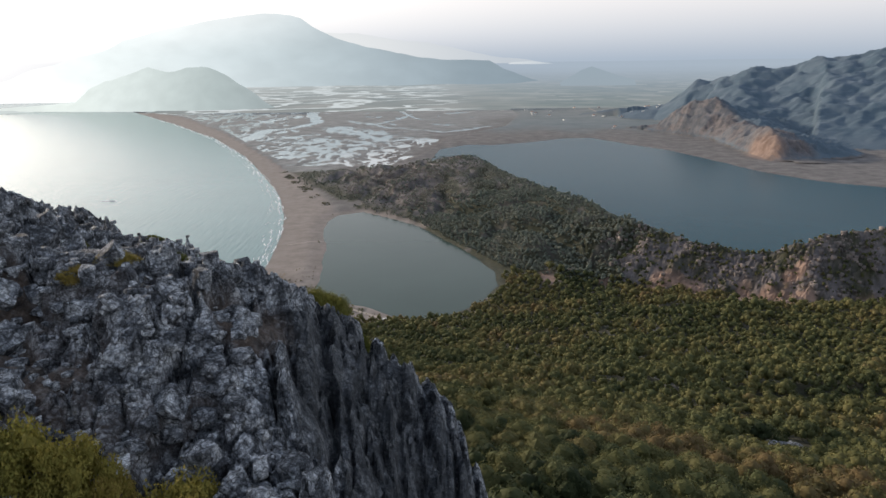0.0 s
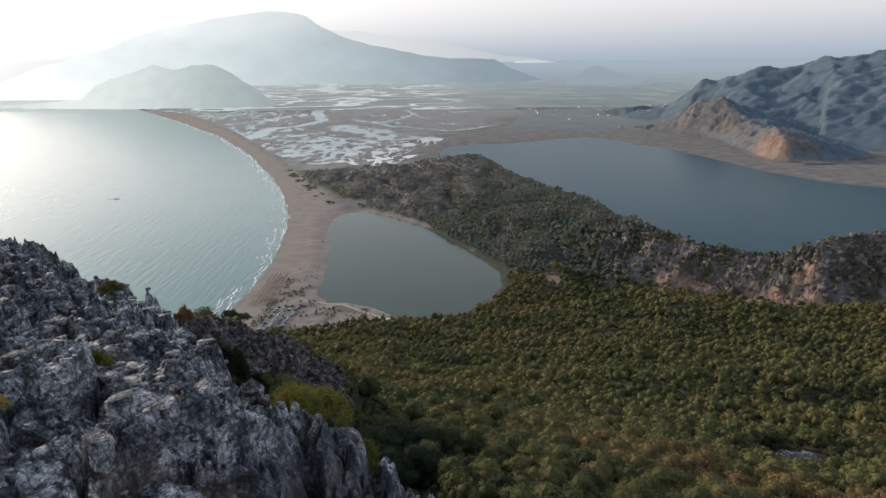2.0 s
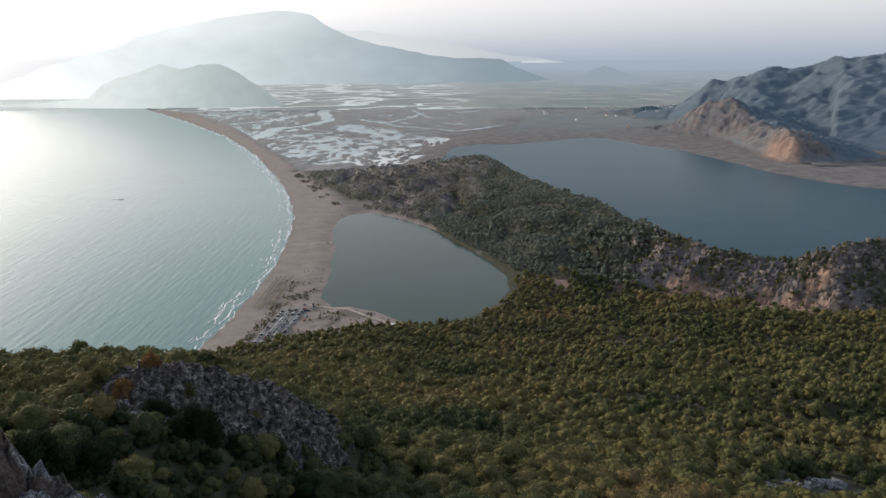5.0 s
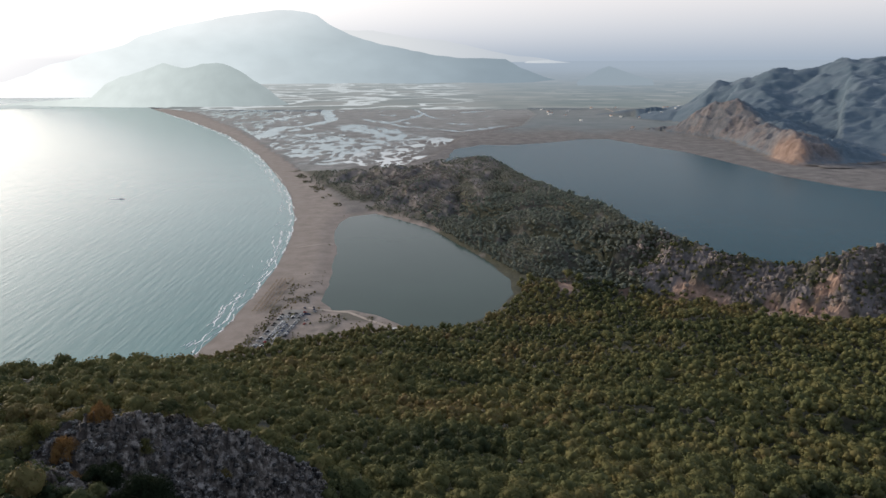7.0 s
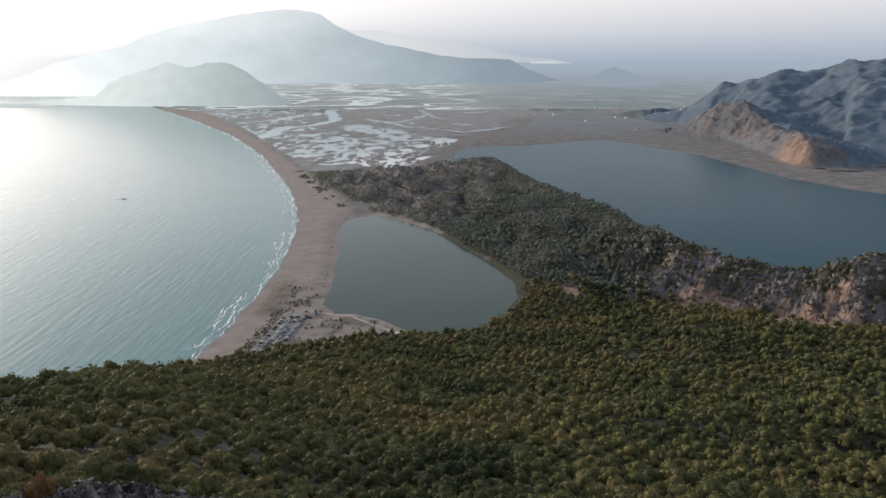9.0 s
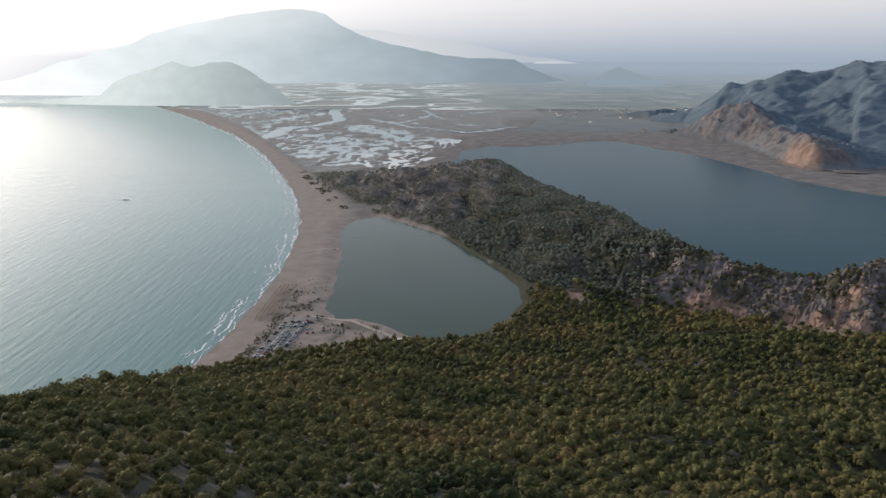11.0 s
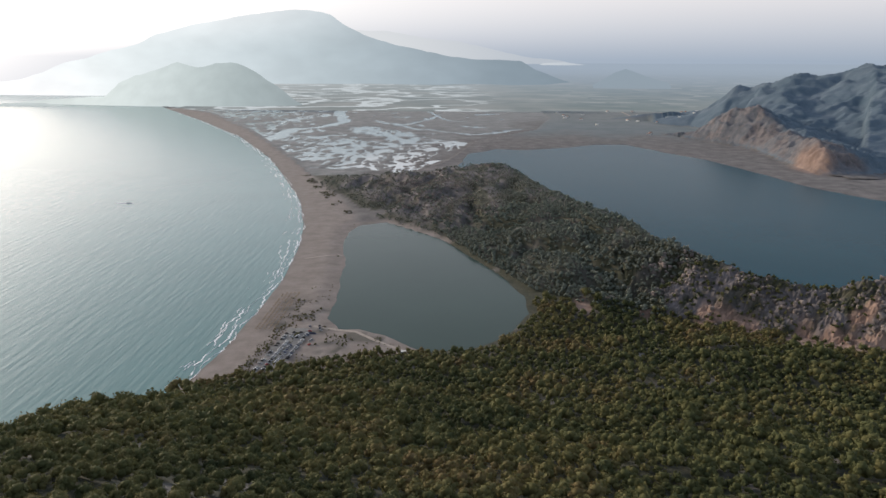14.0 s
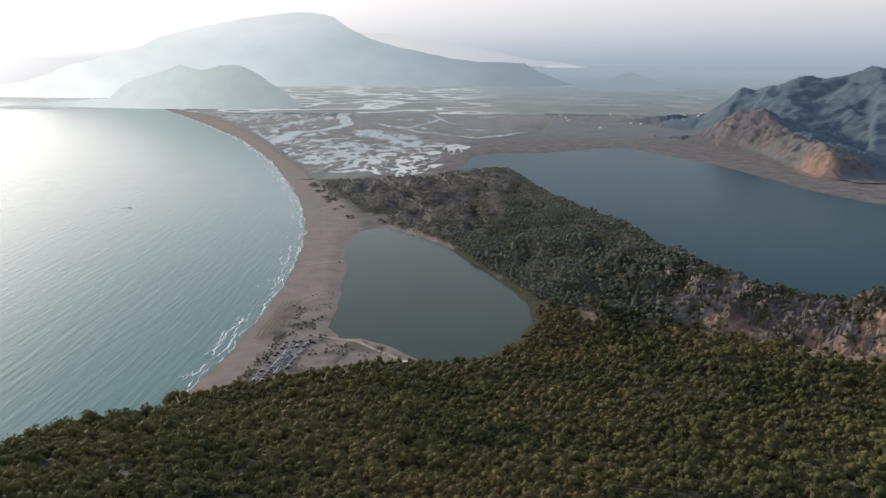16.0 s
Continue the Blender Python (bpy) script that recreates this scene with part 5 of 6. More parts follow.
scatter("maquis", maquis[near_by], FINE, LEAVES, "dense evergreen maquis close below the crag, tinted darker for shade in the hollow", "scrub")
scatter("maquis", maquis[~near_by], NEAR, LEAVES, "dense evergreen maquis below the crag, tinted darker for shade in the hollow", "scrub")


# ---- shrubs on the crag ----
def bush(seed, leaves, leaf):
    """A low sprawling crown of unit radius and height: uneven clumps of small leaves on the ground, with twigs standing out."""
    rng = np.random.default_rng(seed)
    vs, fs, base = [], [], 0
    n = 13
    for i in range(n):
        a, q = i * 2.4 + rng.uniform(-0.5, 0.5), 0.78 * math.sqrt(i / n)
        size = rng.uniform(0.26, 0.42)
        p, f = crown(seed * 20 + i, 1, leaves // n, leaf / size * 0.4, 0.95, 0.6)
        top = (1 - 0.75 * q * q) * rng.uniform(0.7, 1.0) - size * 0.8
        vs.append(p * size + np.array([q * math.cos(a), q * math.sin(a), max(top, 0.12)]))
        fs.append(f + base)
        base += len(p)
        if top > 0.22:
            vs.append(p[len(icosphere(1)[0]):] * size * 1.2 + np.array([q * math.cos(a) * 1.1, q * math.sin(a) * 1.1, top * 0.4]))
            fs.append(np.arange(len(vs[-1])).reshape(-1, 3) + base)
            base += len(vs[-1])
    return np.concatenate(vs), np.concatenate(fs)


SHRUB = [bush(50 + i, 4500, 0.06) for i in range(3)] + [bush(55, 15000, 0.036)]


def shrub(x, y, top, r, kind, label, tint, mat=None, group="shrubs on the crag"):
    """A low bush: stems and a dense crown of small leaves, from the ground or rock up to the given height."""
    base = max(float(height(x, y)), float(crag(np.array([x]), np.array([y]))[0])) - 0.12
    h = float(np.clip(top - base, 0.8 * r, 1.9 * r))
    root = new("shrub")
    root.location = (x, y, base)
    part("stem", trunk_bmesh(h * 0.5, 0.03 + 0.02 * r), BARK, root)
    p, f = SHRUB[kind]
    turn = x * 3.1 + y
    c, s = math.cos(turn), math.sin(turn)
    p = np.stack([p[:, 0] * c - p[:, 1] * s, p[:, 0] * s + p[:, 1] * c, p[:, 2]], 1)
    mesh_object("crown", p * np.array([r, r, h]), f, mat or SHRUB_LEAVES, root, False, {"tint": np.full(len(p), tint)})
    return tagged(root, label, "shrub", group)


shrub(-2.15, 28.0, 246.1, 1.0, 3, "olive-green evergreen shrub at the edge of the crag", 0.2)
shrub(-1.35, 28.6, 245.4, 0.6, 0, "olive-brown evergreen shrub at the edge of the crag", 0.26)
shrub(-0.8, 29.8, 244.0, 0.9, 1, "olive-brown evergreen shrub below the edge of the crag", 0.15)
shrub(-4.9, 22.9, 248.1, 0.42, 1, "yellow-green low shrub between limestone blocks", 0.70)
shrub(-5.4, 22.4, 247.9, 0.40, 2, "yellow-green low shrub between limestone blocks", 0.66)
shrub(-3.5, 23.7, 247.1, 0.30, 2, "small green shrub in a cleft of the rock", 0.2)
shrub(-5.1, 25.9, 247.6, 0.40, 0, "small green shrub in a cleft of the rock", 0.18)
shrub(-3.9, 23.0, 247.3, 0.30, 1, "small green shrub in a cleft of the rock", 0.3)
shrub(-3.9, 17.6, 248.1, 0.75, 1, "sunlit yellow-green shrub on stony ground", 0.55)
shrub(-3.2, 17.5, 248.0, 0.65, 0, "sunlit yellow-green shrub on stony ground", 0.58)
shrub(-2.75, 17.5, 247.4, 0.40, 2, "sunlit yellow-green shrub on stony ground", 0.5)
shrub(-2.15, 17.8, 247.8, 0.70, 1, "sunlit yellow-green shrub on stony ground", 0.55)
shrub(-7.2, 26.0, 247.6, 0.26, 1, "dark small shrub on a rock shelf", 0.1)
shrub(-9.9, 36.4, 245.0, 0.45, 2, "dark green shrub behind the rock edge", 0.0)
shrub(5.3, 21.6, 245.5, 1.75, 3, "large olive-brown evergreen bush beside the cliff", 0.3)
# negative tints put the hollow's shade into these three bushes
shrub(-24.7, 65.2, 234.7, 2.2, 0, "dark green bush behind the rock edge", -0.2, LEAVES)
shrub(-27.0, 74.5, 230.2, 2.4, 1, "dark green bush behind the rock edge", -0.2, LEAVES)
shrub(-24.0, 88.0, 221.6, 2.9, 3, "large rounded olive bush before the scree", -0.12, LEAVES, "bushes on the mound")
shrub(-33.5, 94.0, 221.3, 1.5, 0, "red-brown dry bush on the rocky mound", 0.98, SHRUB_LEAVES, "bushes on the mound")
shrub(-31.5, 90.5, 217.0, 1.2, 1, "red-brown dry bush on the rocky mound", 0.95, SHRUB_LEAVES, "bushes on the mound")
shrub(-36.5, 95.5, 222.0, 1.6, 2, "olive bush on the rocky mound", 0.4, LEAVES, "bushes on the mound")
shrub(-28.5, 98.0, 221.5, 1.0, 2, "olive bush on the rocky mound", 0.45, LEAVES, "bushes on the mound")
shrub(-22.0, 100.0, 217.0, 0.9, 1, "dry olive bush on the rocky mound", 0.7, LEAVES, "bushes on the mound")
shrub(3.6, 20.0, 244.4, 0.9, 1, "olive-brown evergreen bush beside the cliff", 0.28)
shrub(7.4, 22.5, 244.2, 1.3, 3, "dark green evergreen bush below the cliff", 0.3)


MOUND_BUSHES = [(-37.5, 92.0, 1.7, 0.15, LEAVES, "dark olive bush on the rocky mound"), (-35.0, 91.0, 1.3, 0.9, SHRUB_LEAVES, "red-brown dry bush on the rocky mound"),
                (-34.8, 96.8, 1.4, 0.3, LEAVES, "olive bush on the rocky mound"), (-31.8, 97.2, 1.2, 0.92, SHRUB_LEAVES, "red-brown dry bush on the rocky mound"),
                (-30.0, 94.5, 1.1, 0.1, LEAVES, "dark olive bush on the rocky mound"), (-28.6, 90.0, 1.9, -0.1, LEAVES, "dark rounded bush before the scree"),
                (-21.0, 90.8, 2.2, -0.1, LEAVES, "dark rounded bush before the scree"), (-18.5, 94.5, 1.8, -0.05, LEAVES, "dark rounded bush before the scree"),
                (-26.4, 94.2, 1.0, 0.2, LEAVES, "low olive bush between the stones"), (-16.5, 100.5, 1.2, 0.2, LEAVES, "low olive bush between the stones")]
for k, (x, y, r, tint, mat, label) in enumerate(MOUND_BUSHES):
    shrub(x, y, float(mound_rock(np.array([x]), np.array([y]))[0]) + 1.2 * r, r, k % 3, label, tint, mat, "bushes on the mound")


# ---- loose blocks on the crag ----
def boulder_mesh(seed):
    v, f = hull_block(seed)
    me = bpy.data.meshes.new("boulder")
    me.from_pydata(v.tolist(), [], f.tolist())
    me.materials.append(BOULDER)
    me.update()
    return me


BOULDERS = [boulder_mesh(600 + i) for i in range(10)]
rng = np.random.default_rng(11)
count = 0
while count < 290:
    x, y = rng.uniform(-10, 0.4), rng.uniform(15, 33)
    if y > 27.5 - 1.1 * (x + 1) or np.hypot(x - 1, y - 10.8) < 5:
        continue
    r = float(np.clip(rng.lognormal(-1.75, 0.45), 0.09, 0.38))
    if x > np.interp(y, *CRAG_EDGE) - 0.3:
        continue
    z = float(crag(np.array([x]), np.array([y]))[0])
    ob = new("boulder", BOULDERS[int(rng.integers(10))])
    ob.matrix_basis = Matrix.LocRotScale((x, y, z + r * 0.2), Euler(rng.uniform(0, 6.28, 3)), (r, r, r * 0.85))
    ob.parent = crag_ob
    count += 1

# rubble over the crag, thickest in the pockets of earth
gx, gy = rng.uniform(-12, 0.6, 9000), rng.uniform(14, 38, 9000)
keep = (rng.random(9000) < 0.45 + 0.55 * soil(gx, gy)) & (gy < 28 - 1.1 * (gx + 1)) & (np.hypot(gx - 1, gy - 10.8) > 5)
keep &= gx < np.interp(gy, *CRAG_EDGE) - 0.2
gx, gy = gx[keep], gy[keep]
gr = np.clip(rng.lognormal(-2.5, 0.5, len(gx)), 0.03, 0.3)
gz = crag(gx, gy)
rubble = np.stack([gx, gy, gz + gr * 0.15, gr, rng.uniform(0, 6.28, len(gx)), gx * 0, rng.integers(0, 8, len(gx)), rng.uniform(0.55, 1.1, len(gx))], 1)
scatter("rubble", rubble, [hull_block(800 + i, 0.8) for i in range(8)], BOULDER, "angular grey limestone rubble over the crag", "rubble")

# stones of the scree on the mound
count = 0
while count < 260:
    a, q = rng.uniform(0, 6.28), np.sqrt(rng.uniform(0, 1.2))
    x, y = -25 + 14 * q * math.cos(a), 98 + 8.5 * q * math.sin(a) + 4.9 * q * math.cos(a)
    r = float(np.clip(rng.lognormal(-1.3, 0.5), 0.12, 0.7))
    z = float(mound_rock(np.array([x]), np.array([y]))[0])
    ob = new("stone", BOULDERS[int(rng.integers(10))])
    ob.matrix_basis = Matrix.LocRotScale((x, y, z + r * 0.1), Euler(rng.uniform(0, 6.28, 3)), (r, r, r * 0.7))
    ob.parent = mound_ob
    ob.material_slots[0].link = "OBJECT"
    ob.material_slots[0].material = SCREE_STONE
    count += 1


# small pale scree between them
sa, sq = rng.uniform(0, 6.28, 4200), np.sqrt(rng.uniform(0, 1.05, 4200))
sx, sy = -25 + 14 * sq * np.cos(sa), 98 + 8.5 * sq * np.sin(sa) + 4.9 * sq * np.cos(sa)
sr = np.clip(rng.lognormal(-1.9, 0.45, 4200), 0.07, 0.4)
scree = np.stack([sx, sy, mound_rock(sx, sy) + sr * 0.2, sr, rng.uniform(0, 6.28, 4200), sx * 0, rng.integers(0, 8, 4200), rng.uniform(0.5, 1.0, 4200)], 1)
scatter("scree", scree, [hull_block(800 + i, 0.8) for i in range(8)], SCREE_STONE, "pale broken stones strewn over the dark mound", "scree")


# ---- surf ----
def surf_line(offset, width, seed, y0, y1, cover):
    """Broken foam of one breaker, along the shore: patches of uneven width and length."""
    ys = np.arange(y0, y1, 1.6)
    sm = np.interp(ys, SHORE_Y, SHORE_X)
    off = offset + 4 * fbm(ys / 45, ys * 0, 4, seed) + 1.0 * fbm(ys / 5, ys * 0, 2, seed + 1)
    w = 2.0 * width * np.clip(fbm(ys / 26, ys * 0, 4, seed + 3, 0.65) + cover, 0, 1.3) * (0.7 + 0.3 * np.minimum(ys, 2500) / 900)
    rag = 0.5 * fbm(ys / 2.5, ys * 0, 3, seed + 5)
    v, f = [], []
    for i, y in enumerate(ys):
        a = sm[i] - off[i]
        v += [(a - w[i] * (0.6 + rag[i]), y, 0.10), (a, y, 0.30), (a + w[i] * (0.5 - 0.6 * rag[i]), y, 0.10)]
    for i in range(len(ys) - 1):
        if w[i] > 0.10 and w[i + 1] > 0.10:
            f += [(3 * i, 3 * i + 1, 3 * i + 4, 3 * i + 3), (3 * i + 1, 3 * i + 2, 3 * i + 5, 3 * i + 4)]
    return v, f


SHORE_Y = np.arange(480, 3834, 4.0)
SHORE_X = shore_x(SHORE, SHORE_Y)
sv, sf = [], []
for off, w, seed, y0, y1, cov in ((1, 1.0, 700, 560, 3500, 0.5), (5, 1.2, 710, 600, 3400, 0.15), (8, 1.2, 715, 620, 3300, 0.0), (11, 1.1, 717, 620, 3300, -0.05), (15, 1.2, 720, 600, 3000, -0.1),
                                  (20, 1.1, 730, 700, 2600, -0.15), (26, 1.0, 740, 800, 2200, -0.3), (12, 1.1, 745, 560, 760, 0.1), (19, 1.0, 750, 560, 800, 0.0)):
    v, f = surf_line(off, w, seed, y0, y1, cov)
    sf += [tuple(i + len(sv) for i in q) for q in f]
    sv += v
tagged(mesh_object("surf", sv, sf, FOAM), "broken white lines of surf along the beach", "surf", kind="stuff")


# ---- the clump between the crag and the mound, its shade put into the tint ----
DENSE = [tree_crown(390 + i, 9, 2, 3600, 0.034) for i in range(3)]
CLUMP = [tree_thing("evergreen_tree", DENSE[i], "rounded evergreen tree in a dense clump, tinted dark for shade", "tree", "trees below the crag", -0.22 + 0.05 * i) for i in range(3)]
for i in range(26):
    x, y = rng.uniform(-18, -1), rng.uniform(44, 92)
    r = rng.uniform(1.7, 2.9)
    copy_thing(CLUMP[i % 3], Matrix.Identity(4)).matrix_basis = Matrix.LocRotScale((x, y, float(height(x, y)) - 0.2), Euler((0, 0, rng.uniform(0, 6))), (r, r, r * 0.95))
for b in CLUMP:
    for c in list(b.children):
        bpy.data.objects.remove(c)
    bpy.data.objects.remove(b)


def umbrella_tree(x, y, s):
    """A small tree with a bare forked trunk and a flat crown."""
    root = new("umbrella_tree")
    root.location = (x, y, float(mound_rock(np.array([x]), np.array([y]))[0]) - 0.2)
    part("trunk", trunk_bmesh(2.3 * s, 0.10 * s), BARK, root)
    p, f = SHRUB[1]
    mesh_object("crown", p * np.array([1.7, 1.5, 1.3]) * s + np.array([0, 0, 1.5 * s]), f, LEAVES, root, False, {"tint": np.full(len(p), 0.2)})
    tagged(root, "small flat-topped tree on the rocky mound", "tree")


umbrella_tree(-27.8, 102.5, 0.85)
umbrella_tree(-26.2, 103.2, 0.75)

# pale stones along the bare strip on the slope
for i in range(70):
    x = rng.uniform(66, 124)
    y = 190 + 0.52 * (x - 76) + rng.normal(0, 1.6)
    r = float(rng.uniform(0.7, 2.0))
    ob = new("stone", BOULDERS[int(rng.integers(10))])
    ob.matrix_basis = Matrix.LocRotScale((x, y, float(height(x, y)) + r * 0.4), Euler(rng.uniform(0, 6.28, 3)), (r, r, r * 0.8))
    ob.parent = ground


# ---- the foot of the beach: car park, cars, parasols, hut ----
ASPHALT = material("car_park_gravel", [(0.15, 0.147, 0.14), (0.20, 0.195, 0.187), (0.26, 0.255, 0.245)], 0.15, 0.95, 0.3, 10)
GLASS = plain("car_glass", (0.02, 0.025, 0.03), 0.1, 0, 0.5)
RUBBER = plain("rubber", (0.02, 0.02, 0.02), 0.8)
THATCH = material("thatch", [(0.20, 0.15, 0.10), (0.32, 0.25, 0.17)], 2.0, 0.95, 0.4)
WHITE = material("whitewash", [(0.62, 0.61, 0.58), (0.78, 0.77, 0.74)], 0.8, 0.8, 0.1)
TILE = material("roof_tile", [(0.30, 0.13, 0.08), (0.42, 0.20, 0.13)], 1.0, 0.85, 0.3)
WOOD = material("grey_wood", [(0.14, 0.11, 0.09), (0.25, 0.21, 0.17)], 3.0, 0.85, 0.3)


def draped(name, line, width, mat, label, category, lift=0.10, step=4.0):
    """A strip of ground along a line, laid on the land with a slightly uneven edge."""
    pts = []
    for (ax, ay), (bx, by) in zip(line[:-1], line[1:]):
        n = max(2, int(math.hypot(bx - ax, by - ay) / step))
        pts += [(ax + (bx - ax) * i / n, ay + (by - ay) * i / n) for i in range(n)]
    pts.append(line[-1])
    v, f = [], []
    for i, (x, y) in enumerate(pts):
        a, b = pts[max(i - 1, 0)], pts[min(i + 1, len(pts) - 1)]
        d = math.hypot(b[0] - a[0], b[1] - a[1]) or 1
        nx, ny = -(b[1] - a[1]) / d, (b[0] - a[0]) / d
        for k in (-1, -0.5, 0, 0.5, 1):
            w = width / 2 * k * (1 + 0.12 * math.sin(i * 1.7 + k))
            px, py = x + nx * w, y + ny * w
            v.append((px, py, max(float(height(px, py)), 0.2) + (lift if abs(k) < 1 else lift * 0.3)))
    for i in range(len(pts) - 1):
        f += [(5 * i + k, 5 * i + k + 1, 5 * i + k + 6, 5 * i + k + 5) for k in range(4)]
    return tagged(mesh_object(name, v, f, mat, None, True), label, category, kind="structure")


TRACK = material("sand_track", [(0.33, 0.28, 0.24), (0.42, 0.37, 0.32)], 0.2, 0.95, 0.2)
draped("car_park", [(-168, 596), (-156, 704)], 24, ASPHALT, "pale gravel car park behind the beach", "car park", 0.25)
draped("track", [(-146, 712), (-131, 709), (-102, 702), (-77, 677), (-50, 655)], 4.5, TRACK, "pale sandy track along the lagoon", "track", 0.3)
draped("track", [(-209, 953), (-174, 968), (-160, 972)], 3.5, TRACK, "pale sandy track across the beach", "track", 0.3)
draped("road", [(150, 608), (154, 622), (162, 634)], 6.0, ASPHALT, "short bend of grey road in the wood", "road", 0.5)
draped("road", [(829, 3690), (799, 3284)], 9, TRACK, "pale straight road across the plain", "road", 0.6, 30)


def box(bm, size, at, taper=1.0):
    m = Matrix.Translation(at) @ Matrix.Diagonal((*size, 1))
    vs = bmesh.ops.create_cube(bm, size=1, matrix=m)["verts"]
    for v in vs:
        if v.co.z > at[2]:
            v.co.x, v.co.y = at[0] + (v.co.x - at[0]) * taper, at[1] + (v.co.y - at[1]) * (taper ** 0.5)
    return vs


def car_thing(paint, label):
    root = new("car")
    bm = bmesh.new()
    vs = box(bm, (3.7, 1.6, 0.55), (0, 0, 0.55), 0.96)
    bmesh.ops.bevel(bm, geom=bm.edges[:], offset=0.08, segments=1, affect="EDGES")
    part("body", bm, paint, root)
    bm = bmesh.new()
    box(bm, (2.0, 1.45, 0.5), (-0.15, 0, 1.07), 0.72)
    part("window", bm, GLASS, root)
    bm = bmesh.new()
    box(bm, (1.4, 1.24, 0.06), (-0.15, 0, 1.34), 0.95)
    part("roof", bm, paint, root)
    wheel = None
    for sx in (-1.15, 1.15):
        for sy in (-0.72, 0.72):
            if wheel is None:
                bm = bmesh.new()
                bmesh.ops.create_cone(bm, segments=10, radius1=0.3, radius2=0.3, depth=0.2, cap_ends=True, matrix=Matrix.Rotation(radians(90), 4, "X"))
                wheel = part("wheel", bm, RUBBER, root)
                ob = wheel
            else:
                ob = new("wheel", wheel.data)
                ob.parent = root
            ob.location = (sx, sy, 0.3)
    return tagged(root, label, "car", "cars in the car park")


PAINTS = [("white", (0.75, 0.75, 0.73)), ("silver-grey", (0.42, 0.43, 0.44)), ("black", (0.02, 0.02, 0.022)), ("dark blue", (0.03, 0.05, 0.12)), ("red", (0.35, 0.04, 0.03))]
CARS = [car_thing(plain("car_paint_" + n.replace(" ", "_").replace("-", "_"), c, 0.6), n + " small car on the gravel car park") for n, c in PAINTS]
prng = np.random.default_rng(21)
for row, dx in enumerate((-10, -3.2, 3.2, 10)):
    for k in range(36):
        if prng.random() < (0.35 if k < 26 else 0.6):
            continue
        y = 604 + 2.6 * k
        x = -166 + 10 * (y - 600) / 104 + dx + prng.normal(0, 0.15)
        pick = int(prng.choice(5, p=[0.36, 0.26, 0.22, 0.10, 0.06]))
        copy_thing(CARS[pick], pose(x, y, float(height(x, y)) + 0.27, 0, 0, float(prng.normal(4, 3)) + 180 * int(prng.integers(2))))
for k in range(14):
    x, y = -142 + prng.normal(0, 4), 690 + prng.normal(0, 14)
    copy_thing(CARS[int(prng.integers(5))], pose(x, y, float(height(x, y)) + 0.05, 0, 0, float(prng.uniform(0, 180))))
for b in CARS:
    for c in list(b.children):
        bpy.data.objects.remove(c)
    bpy.data.objects.remove(b)


def parasol_thing():
    root = new("beach_parasol")
    bm = bmesh.new()
    bmesh.ops.create_cone(bm, segments=6, radius1=0.05, radius2=0.05, depth=2.3, cap_ends=True, matrix=Matrix.Translation((0, 0, 1.15)))
    part("pole", bm, WOOD, root)
    bm = bmesh.new()
    bmesh.ops.create_cone(bm, segments=12, radius1=1.35, radius2=0.08, depth=0.65, cap_ends=True, matrix=Matrix.Translation((0, 0, 2.25)))
    part("canopy", bm, THATCH, root, "round thatched canopy")
    return tagged(root, "thatched beach parasol on the sand", "parasol", "parasols on the beach")


parasol = parasol_thing()
first = True
for row in range(5):
    for k in range(24):
        y = 702 + 4.6 * k + prng.normal(0, 0.3)
        x = float(shore_x(SHORE, y)) + 16 + 4.4 * row + prng.normal(0, 0.25)
        m = pose(x, y, float(height(x, y)))
        if first:
            parasol.matrix_basis, first = m, False
        elif prng.random() < 0.85:
            copy_thing(parasol, m)


def house(name, x, y, turn, size, roof, label, z=None):
    """A plain building: walls, a door and windows, and a roof."""
    w, d, h = size
    root = new(name)
    root.matrix_basis = pose(x, y, float(height(x, y)) - 0.1 if z is None else z, 0, 0, turn)
    bm = bmesh.new()
    box(bm, (w, d, h), (0, 0, h / 2))
    part("wall", bm, WHITE, root)
    bm = bmesh.new()
    box(bm, (w + 0.5, d + 0.5, 0.25 if roof is WHITE else h * 0.4), (0, 0, h + (0.125 if roof is WHITE else h * 0.2)), 1.0 if roof is WHITE else 0.45)
    part("roof", bm, roof, root)
    for i in range(max(1, int(w / 3))):
        bm = bmesh.new()
        box(bm, (0.9, 0.12, 1.0), (-w / 2 + 1.5 + 3 * i, -d / 2, h * 0.55))
        part("window", bm, GLASS, root)
    return tagged(root, label, "building")


house("hut", -52, 650, 8, (8, 3.2, 2.3), WHITE, "small flat-roofed white hut at the edge of the wood")
house("farmhouse", 474, 3253, 20, (16, 9, 6), WHITE, "white farm building on the plain")
house("farmhouse", 675, 2571, -15, (14, 9, 5), TILE, "white farmhouse with a tiled roof near the lake")
house("farmhouse", 690, 2610, 30, (12, 8, 5), TILE, "white farmhouse with a tiled roof near the lake")
house("farmhouse", 1010, 3319, 5, (16, 9, 6), WHITE, "white farm building on the plain")
for i in range(22):
    x, y = prng.uniform(480, 1050), prng.uniform(2900, 3690)
    house("farmhouse", x, y, float(prng.uniform(0, 180)), (13, 9, 5), (WHITE, TILE)[i % 2], "small far white farmhouse among the fields")

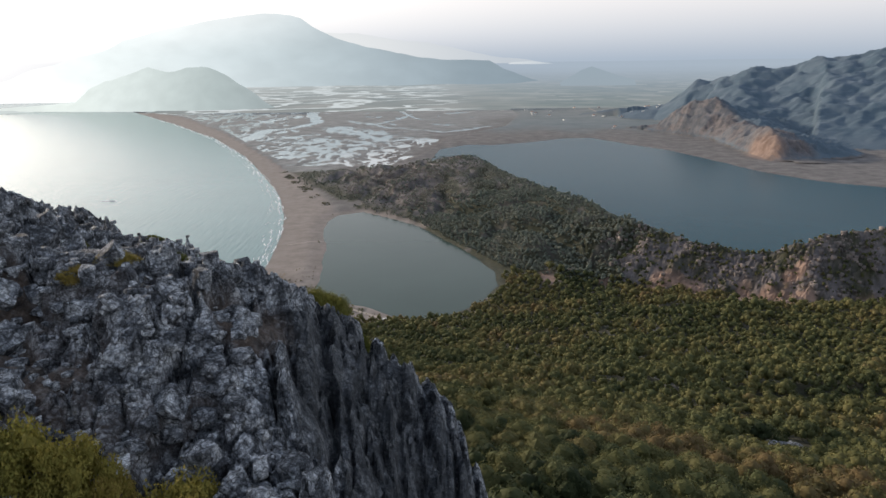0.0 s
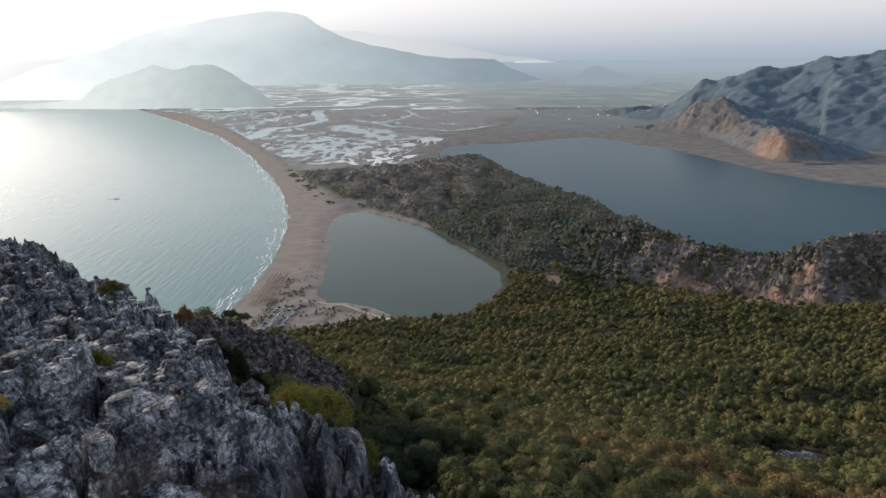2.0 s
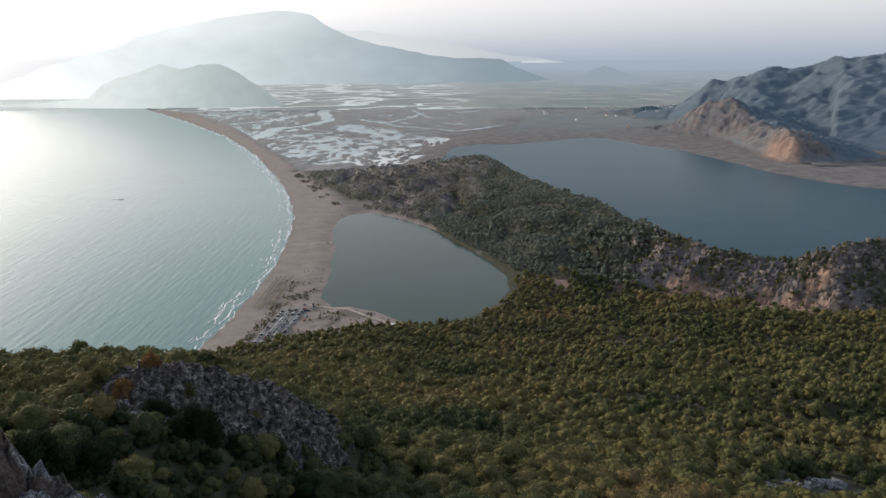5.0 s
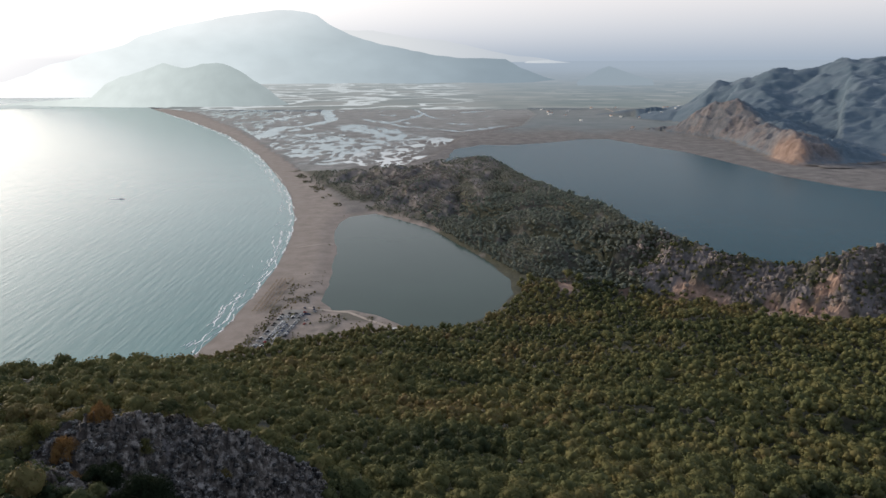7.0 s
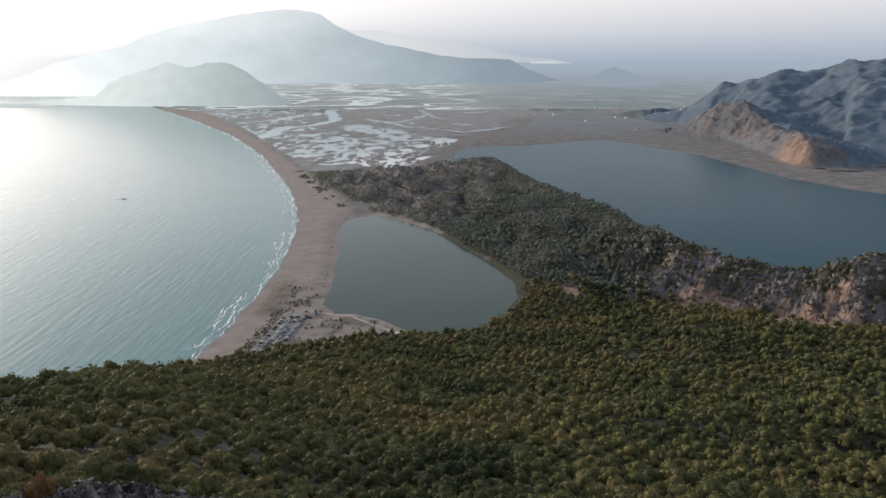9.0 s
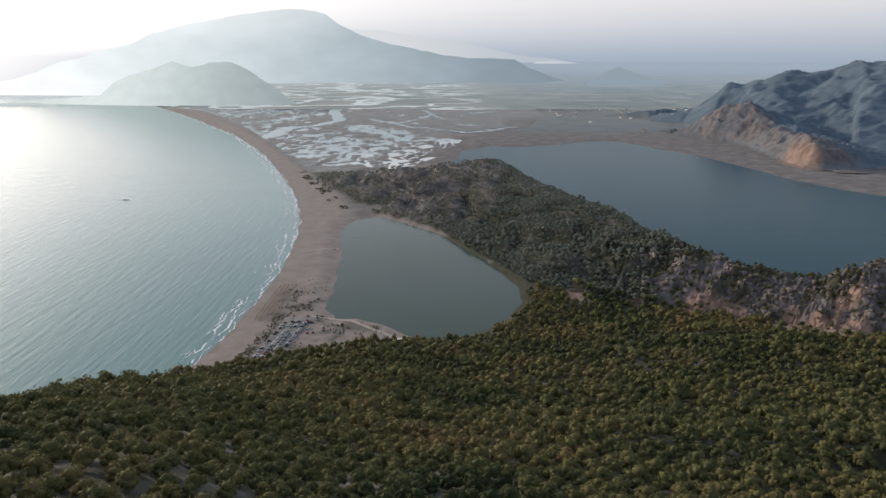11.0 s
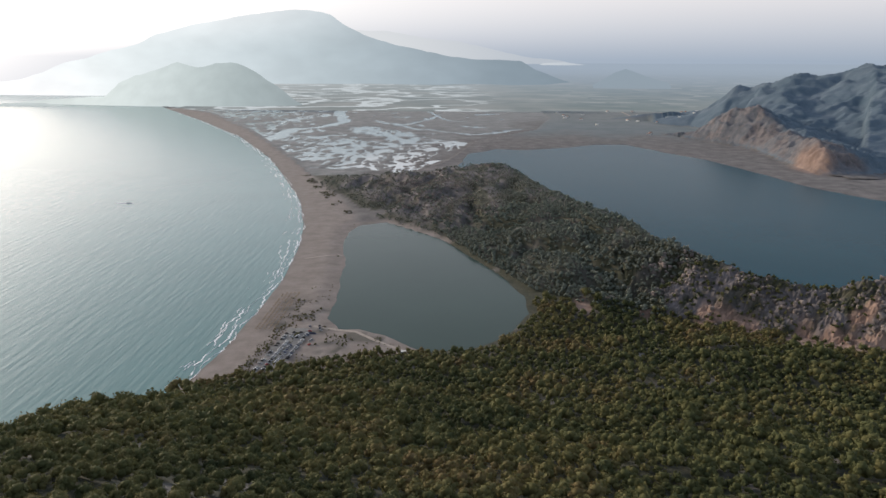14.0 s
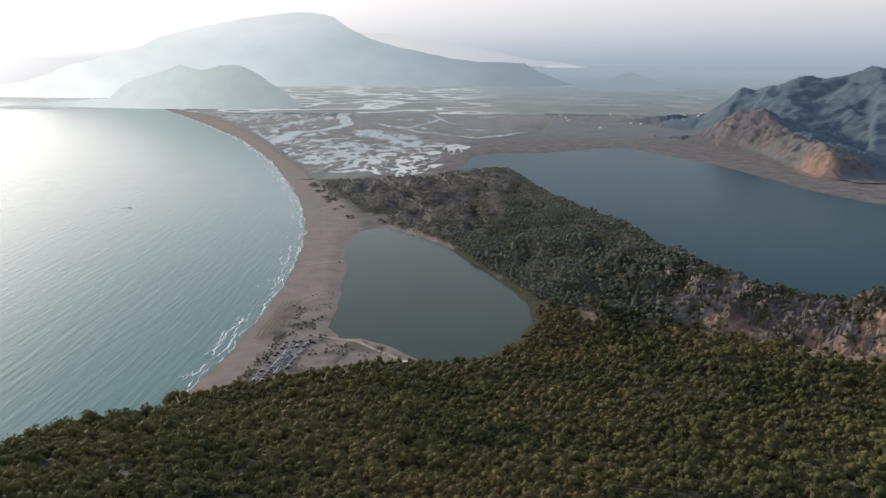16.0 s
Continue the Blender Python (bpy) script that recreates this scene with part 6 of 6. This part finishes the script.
# a small boat and its wake
boat = new("boat")
boat.location = (-611, 1296, 0)
bm = bmesh.new()
vs = box(bm, (9, 2.6, 1.2), (0, 0, 0.5))
for v in vs:
    if v.co.x > 0:
        v.co.y *= 0.25
        v.co.x += 1.5
    if v.co.z < 0.5:
        v.co.y *= 0.6
part("hull", bm, WHITE, boat)
bm = bmesh.new()
box(bm, (3, 1.8, 1.0), (-1, 0, 1.55), 0.8)
part("cabin", bm, WHITE, boat)
bm = bmesh.new()
box(bm, (30, 6, 0.3), (-8, 0, 0.2), 0.6)
part("wake", bm, FOAM, boat, "white foam behind the boat")
tagged(boat, "small white motor boat on the calm sea", "boat")


# ---- dune plants, reeds and hedges ----
def dune_rule(X, Y, Z):
    s = X - shore_x(SHORE, Y)
    lag = outline(X, Y, LAGOON)
    band = (Y > 595) & (Y < 1640) & (X < -30) & (Z > 0.7) & (Z < 5) & (s > 22)
    hedge = smooth(12, 4, np.abs(X + 184 - 0.1 * (Y - 600))) * ((Y > 596) & (Y < 720))
    mid = smooth(0.35, 0.6, fbm(X / 11, Y / 8, 3, 180)) * ((Y < 800) & (X > -190)) * 0.6
    mid = np.maximum(mid, smooth(1.1, 0.7, np.hypot((X + 158) / 16, (Y - 735) / 12)) * 0.7)
    mid = np.maximum(mid, smooth(0.45, 0.6, fbm(X / 20, Y / 30, 3, 183)) * ((Y > 750) & (Y < 960) & (X > -185)) * 0.3)
    row_hedge = smooth(1.8, 0.8, np.abs(X + 166.5 - 11.5 * (Y - 600) / 104)) * ((Y > 600) & (Y < 700)) * 0.55
    reeds = smooth(7, 3, np.abs(lag - 3)) * smooth(0.1, 0.4, fbm(X / 25, Y / 25, 2, 181)) * 0.7
    back = smooth(16, 6, np.abs(shore_x(BEACH_IN, Y) - X - 4)) * (Y > 1220) * smooth(0.0, 0.3, fbm(X / 30, Y / 30, 2, 182))
    cars = (np.abs(X + 166 - 10 * (Y - 600) / 104) < 14) & (Y < 706)
    return band * np.where(cars, row_hedge, np.maximum.reduce([hedge * 0.8, mid, reeds, back * 0.8]))


scatter("dune_scrub", places_on((-420, -30), (595, 1640), 2.6, dune_rule, (0.6, 1.5), 6, 450), BUSH, LEAVES, "low olive dune scrub and reeds behind the beach", "scrub")
